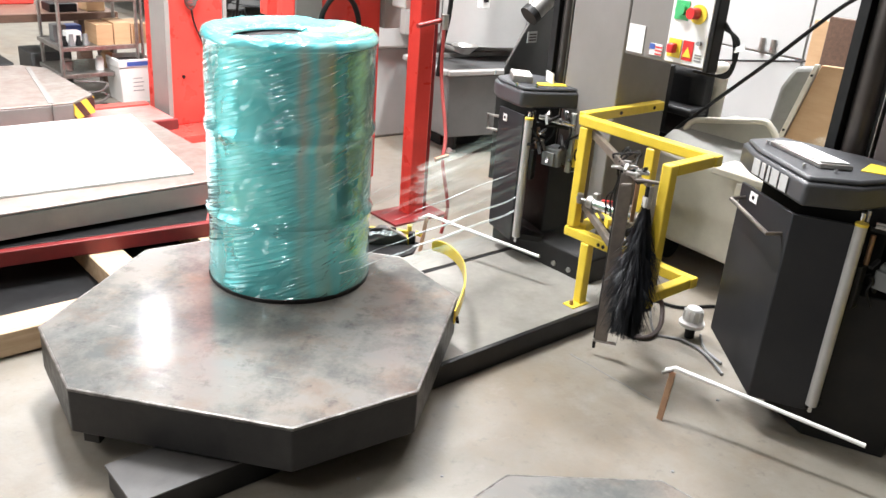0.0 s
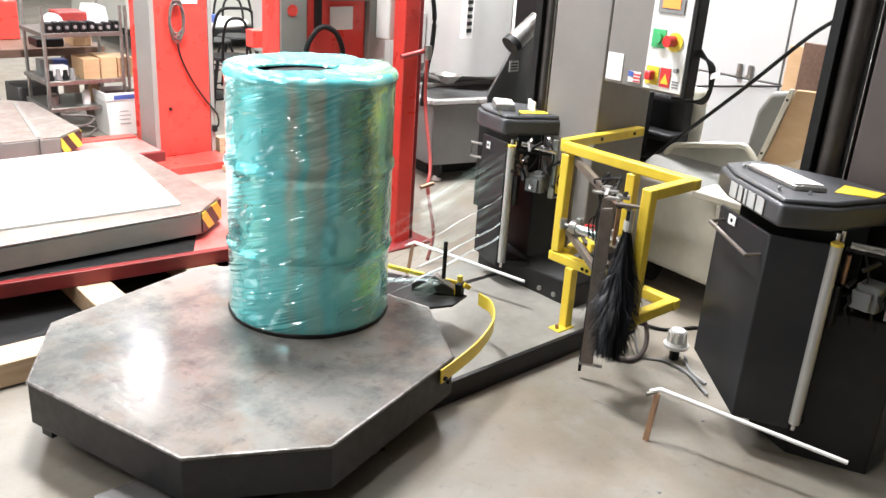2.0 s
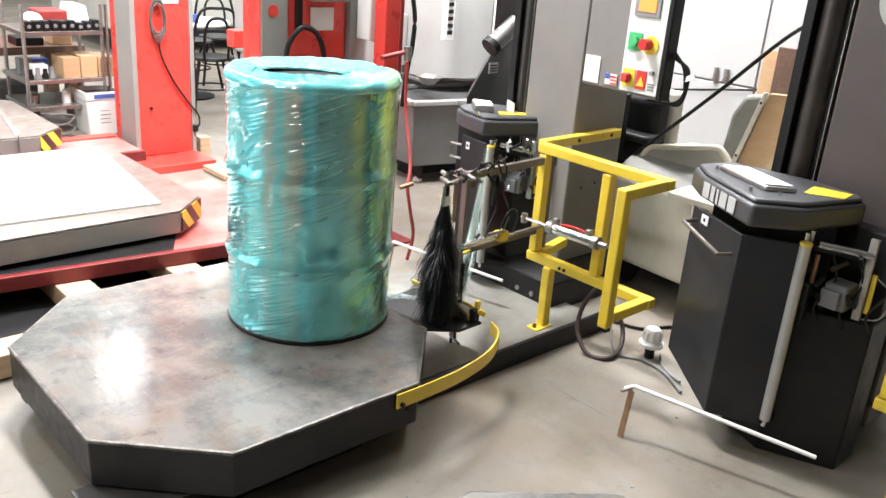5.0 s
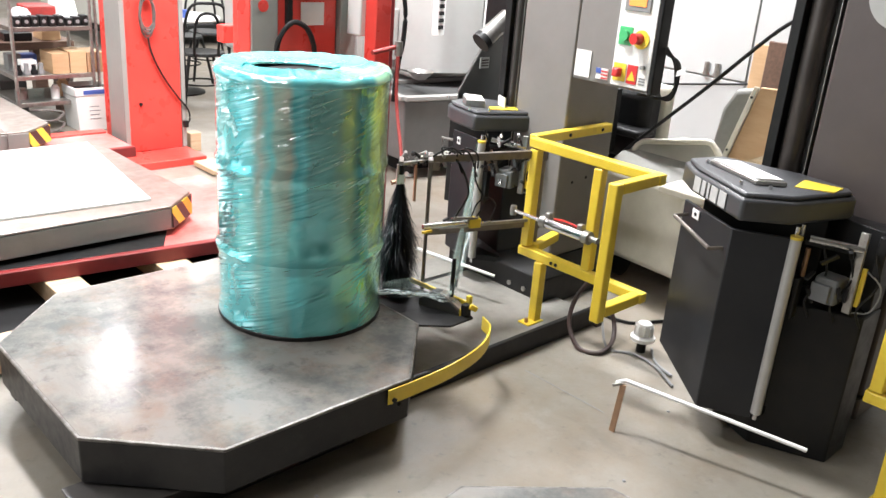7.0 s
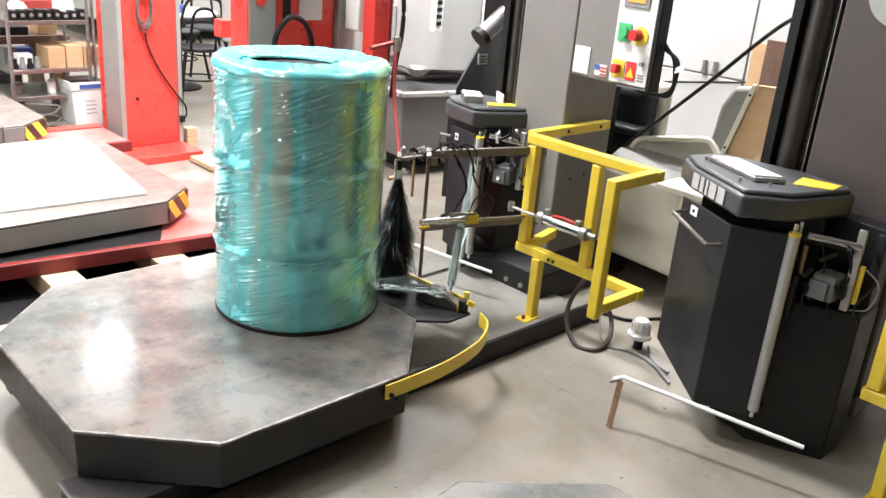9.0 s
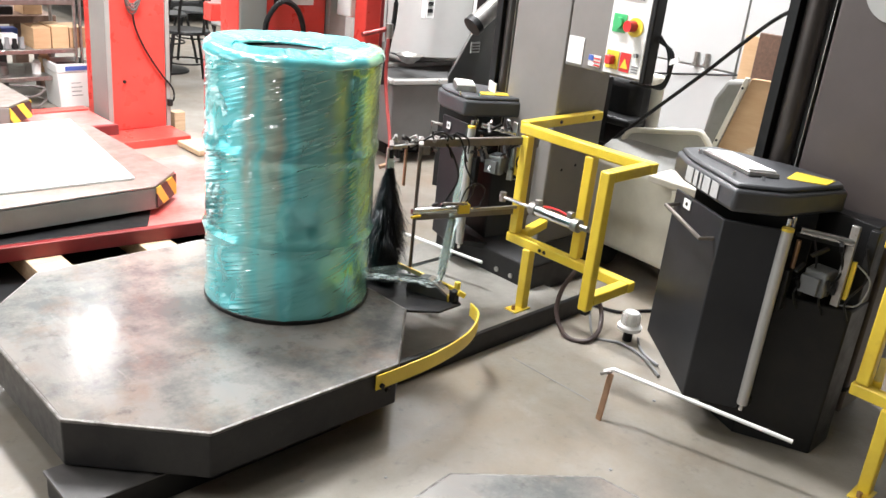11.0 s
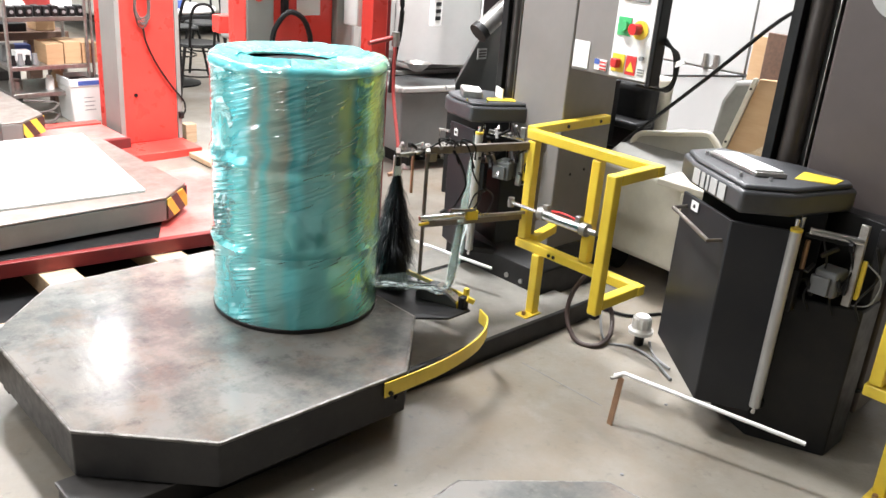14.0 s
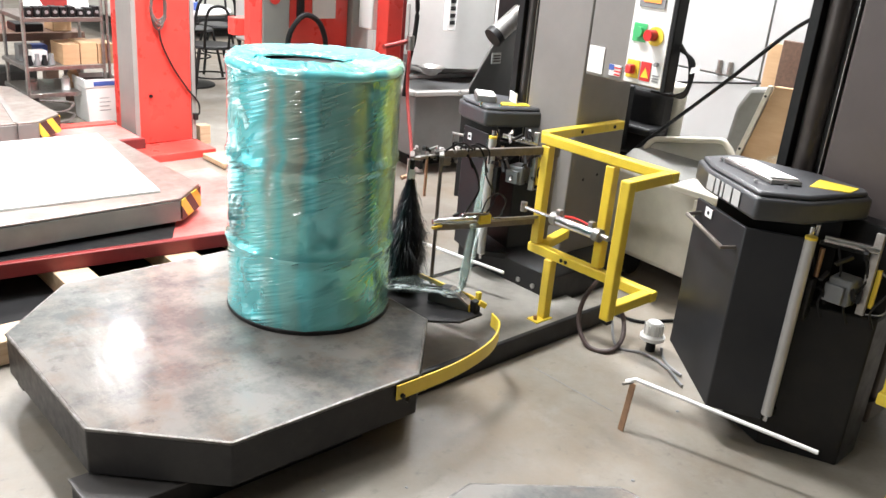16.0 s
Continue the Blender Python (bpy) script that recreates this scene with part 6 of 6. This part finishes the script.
for i in range(14):
    x, y = random.uniform(-0.3, 1.6), random.uniform(-1.5, -0.6)
    r = random.uniform(0.004, 0.010)
    single("debris", lathe(B(), [(0, 0), (r, 0), (r * 0.7, r * 0.6), (0, r * 0.7)], 7, (x, y, 0)), "grey" if i % 3 else "rubber", "small crumb of debris on the floor", "debris", (x, y, 0), 0, "floor debris")

# ---- stretch film between carriage and drum ----
ROLL = Vector((1.412, 0.215, 0))
SPAN, TAIL = 0.75, 0.42


def film_strip(long, a, b, material, crease, seed):
    """A creased strip of film along x, of half height a at its start and b at its end."""
    bm = B()
    n, grid = 10, []
    for k in range(7):
        u = k / 6
        h = a + (b - a) * u
        grid.append([bm.verts.new((long * u, crease * math.sin(2.6 * q + seed + 1.5 * u) * (0.25 + 0.75 * u) + 0.3 * crease * math.sin(5.1 * q + 2 * seed), h * (2 * q / n - 1))) for q in range(n + 1)])
    for r0, r1 in zip(grid, grid[1:]):
        for q in range(n):
            bm.faces.new((r0[q], r1[q], r1[q + 1], r0[q + 1]))
    ob = part("film_strip", bm, material, None, local=True)
    return tagged(ob, "clear creased strip of stretch film drawn from a carriage roller", "stretch film", "film strips")


def film_rope(long, r):
    pts = [(long * k / 8, 0.004 * math.sin(2.1 * k), 0.004 * math.cos(1.7 * k)) for k in range(9)]
    ob = part("film_rope", tube(B(), pts, r, 7), "filmrope", None, local=True)
    return tagged(ob, "shiny rope of bunched stretch film", "stretch film", "film ropes")


webs = []
for i in range(8):
    rope = {1: 0.0055, 2: 0.0045, 4: 0.002}.get(i)
    webs.append((film_rope(SPAN, rope) if rope else film_strip(SPAN, 0.05, 0.034, "film", 0.016, i),
                 film_rope(TAIL, rope * 0.45) if rope else film_strip(TAIL, 0.008, 0.006, "film", 0.006, i + 9), 0.21 + 0.066 * i, 0.29 + 0.043 * i))


# ---- what moves ----
TURN = [(0, 38.7), (0.25, 36.3), (0.5, 33.8), (0.75, 31.2), (1, 28.4), (1.25, 25.7), (1.5, 22.9), (1.75, 20.0), (2, 17.2), (2.25, 14.5), (2.5, 12.0),
        (2.75, 9.5), (3, 7.0), (3.25, 4.6), (3.5, 2.5), (3.75, 1.0), (4, 0.3), (4.3, 0.0), (9, 0.0), (16, 0.0)]


def aim(eye, target):
    """A pose at eye whose x axis points at target, z kept as upright as can be."""
    x = (Vector(target) - Vector(eye)).normalized()
    y = Vector((0, 0, 1)).cross(x).normalized()
    z = x.cross(y)
    return Matrix.Translation(eye) @ Matrix((x, y, z)).transposed().to_4x4()


def motions():
    walk(table, [(t, pose(0, 0, 0, 0, 0, a)) for t, a in TURN])
    c = math.radians
    walk(drum, [(t, pose(DX * math.cos(c(a)) - DY * math.sin(c(a)), DX * math.sin(c(a)) + DY * math.cos(c(a)), TH, 0, 0, a)) for t, a in TURN])
    swing = [(0, 234.5), (3.8, 234.5), (4.0, 229), (4.2, 220), (4.6, 199), (5.0, 182), (5.4, 170), (5.8, 163.5), (6.2, 161.5), (6.5, 161.5), (16, 161.5)]
    walk(arm, [(t, pose(*PIV, 0, 0, a)) for t, a in swing])
    rows, prow = [], []
    for t, a in swing:
        tip = PIV + Vector((math.cos(c(a - 22.5)), math.sin(c(a - 22.5)), 0)) * 0.098 + Vector((0, 0, 0.49))
        eye = Vector((1.33, -0.50, 0.495))
        rows.append((t, aim(eye, tip)))
        prow.append((t, pose((tip - eye).length - 0.385, 0, 0)))
    walk(cyl, rows)
    walk(clamp_rod, [(t, pose(0.855, -0.25, 0.262, a, 0, 40)) for t, a in ((0, -84), (0.4, -80), (0.9, -40), (1.3, 0), (3, 0), (7.0, 0), (7.15, -45), (7.35, -86), (9, -86), (16, -86))])
    walk(piston, prow)
    def turned(t):
        for (t0, a0), (t1, a1) in zip(TURN, TURN[1:]):
            if t0 <= t <= t1:
                return c(a0 + (a1 - a0) * (t - t0) / (t1 - t0))
        return 0.0

    def spin(x, y, a):
        return Vector((x * math.cos(a) - y * math.sin(a), x * math.sin(a) + y * math.cos(a), 0))
    # the rising clamp rod catches the film, gathers it and draws it down into a rope
    gather = ((0, 0, 0), (0.5, 0, 0), (1, 0, 0), (1.5, 0, 0), (2, 0.05, 0), (2.5, 0.5, 0.1), (3, 1, 0.3), (3.5, 1, 0.6), (4, 1, 0.8), (6.5, 1, 0.85), (7.1, 1, 0.9), (7.4, 1, 1), (16, 1, 1))
    for i, (span, tail, zr, zd) in enumerate(webs):
        rows, rows2 = [], []
        for t, k, low in gather:
            a = turned(t)
            eye = Vector((ROLL.x, ROLL.y, zr))
            hub = spin(DX, DY, a)
            out = Vector((ROLL.x, ROLL.y, 0)) - hub
            tangent = math.atan2(out.y, out.x) - math.acos(0.293 / out.length)
            drum_at = hub + Vector((math.cos(tangent), math.sin(tangent), 0)) * 0.293 + Vector((0, 0, zd))
            rod_at = spin(0.855, -0.25, a) + Vector((0, 0, 0.268 + (0.045 * (1 - low) + 0.003 * low) * i))
            m1 = aim(eye, drum_at.lerp(rod_at, k))
            joint = m1 @ Vector((SPAN, 0, 0))
            low_at = spin(0.60, -0.05, a) + Vector((0, 0, 0.258 + 0.005 * i))
            rows.append((t, m1))
            rows2.append((t, aim(joint, drum_at.lerp(low_at, k))))
        walk(span, rows)
        walk(tail, rows2)


motions()
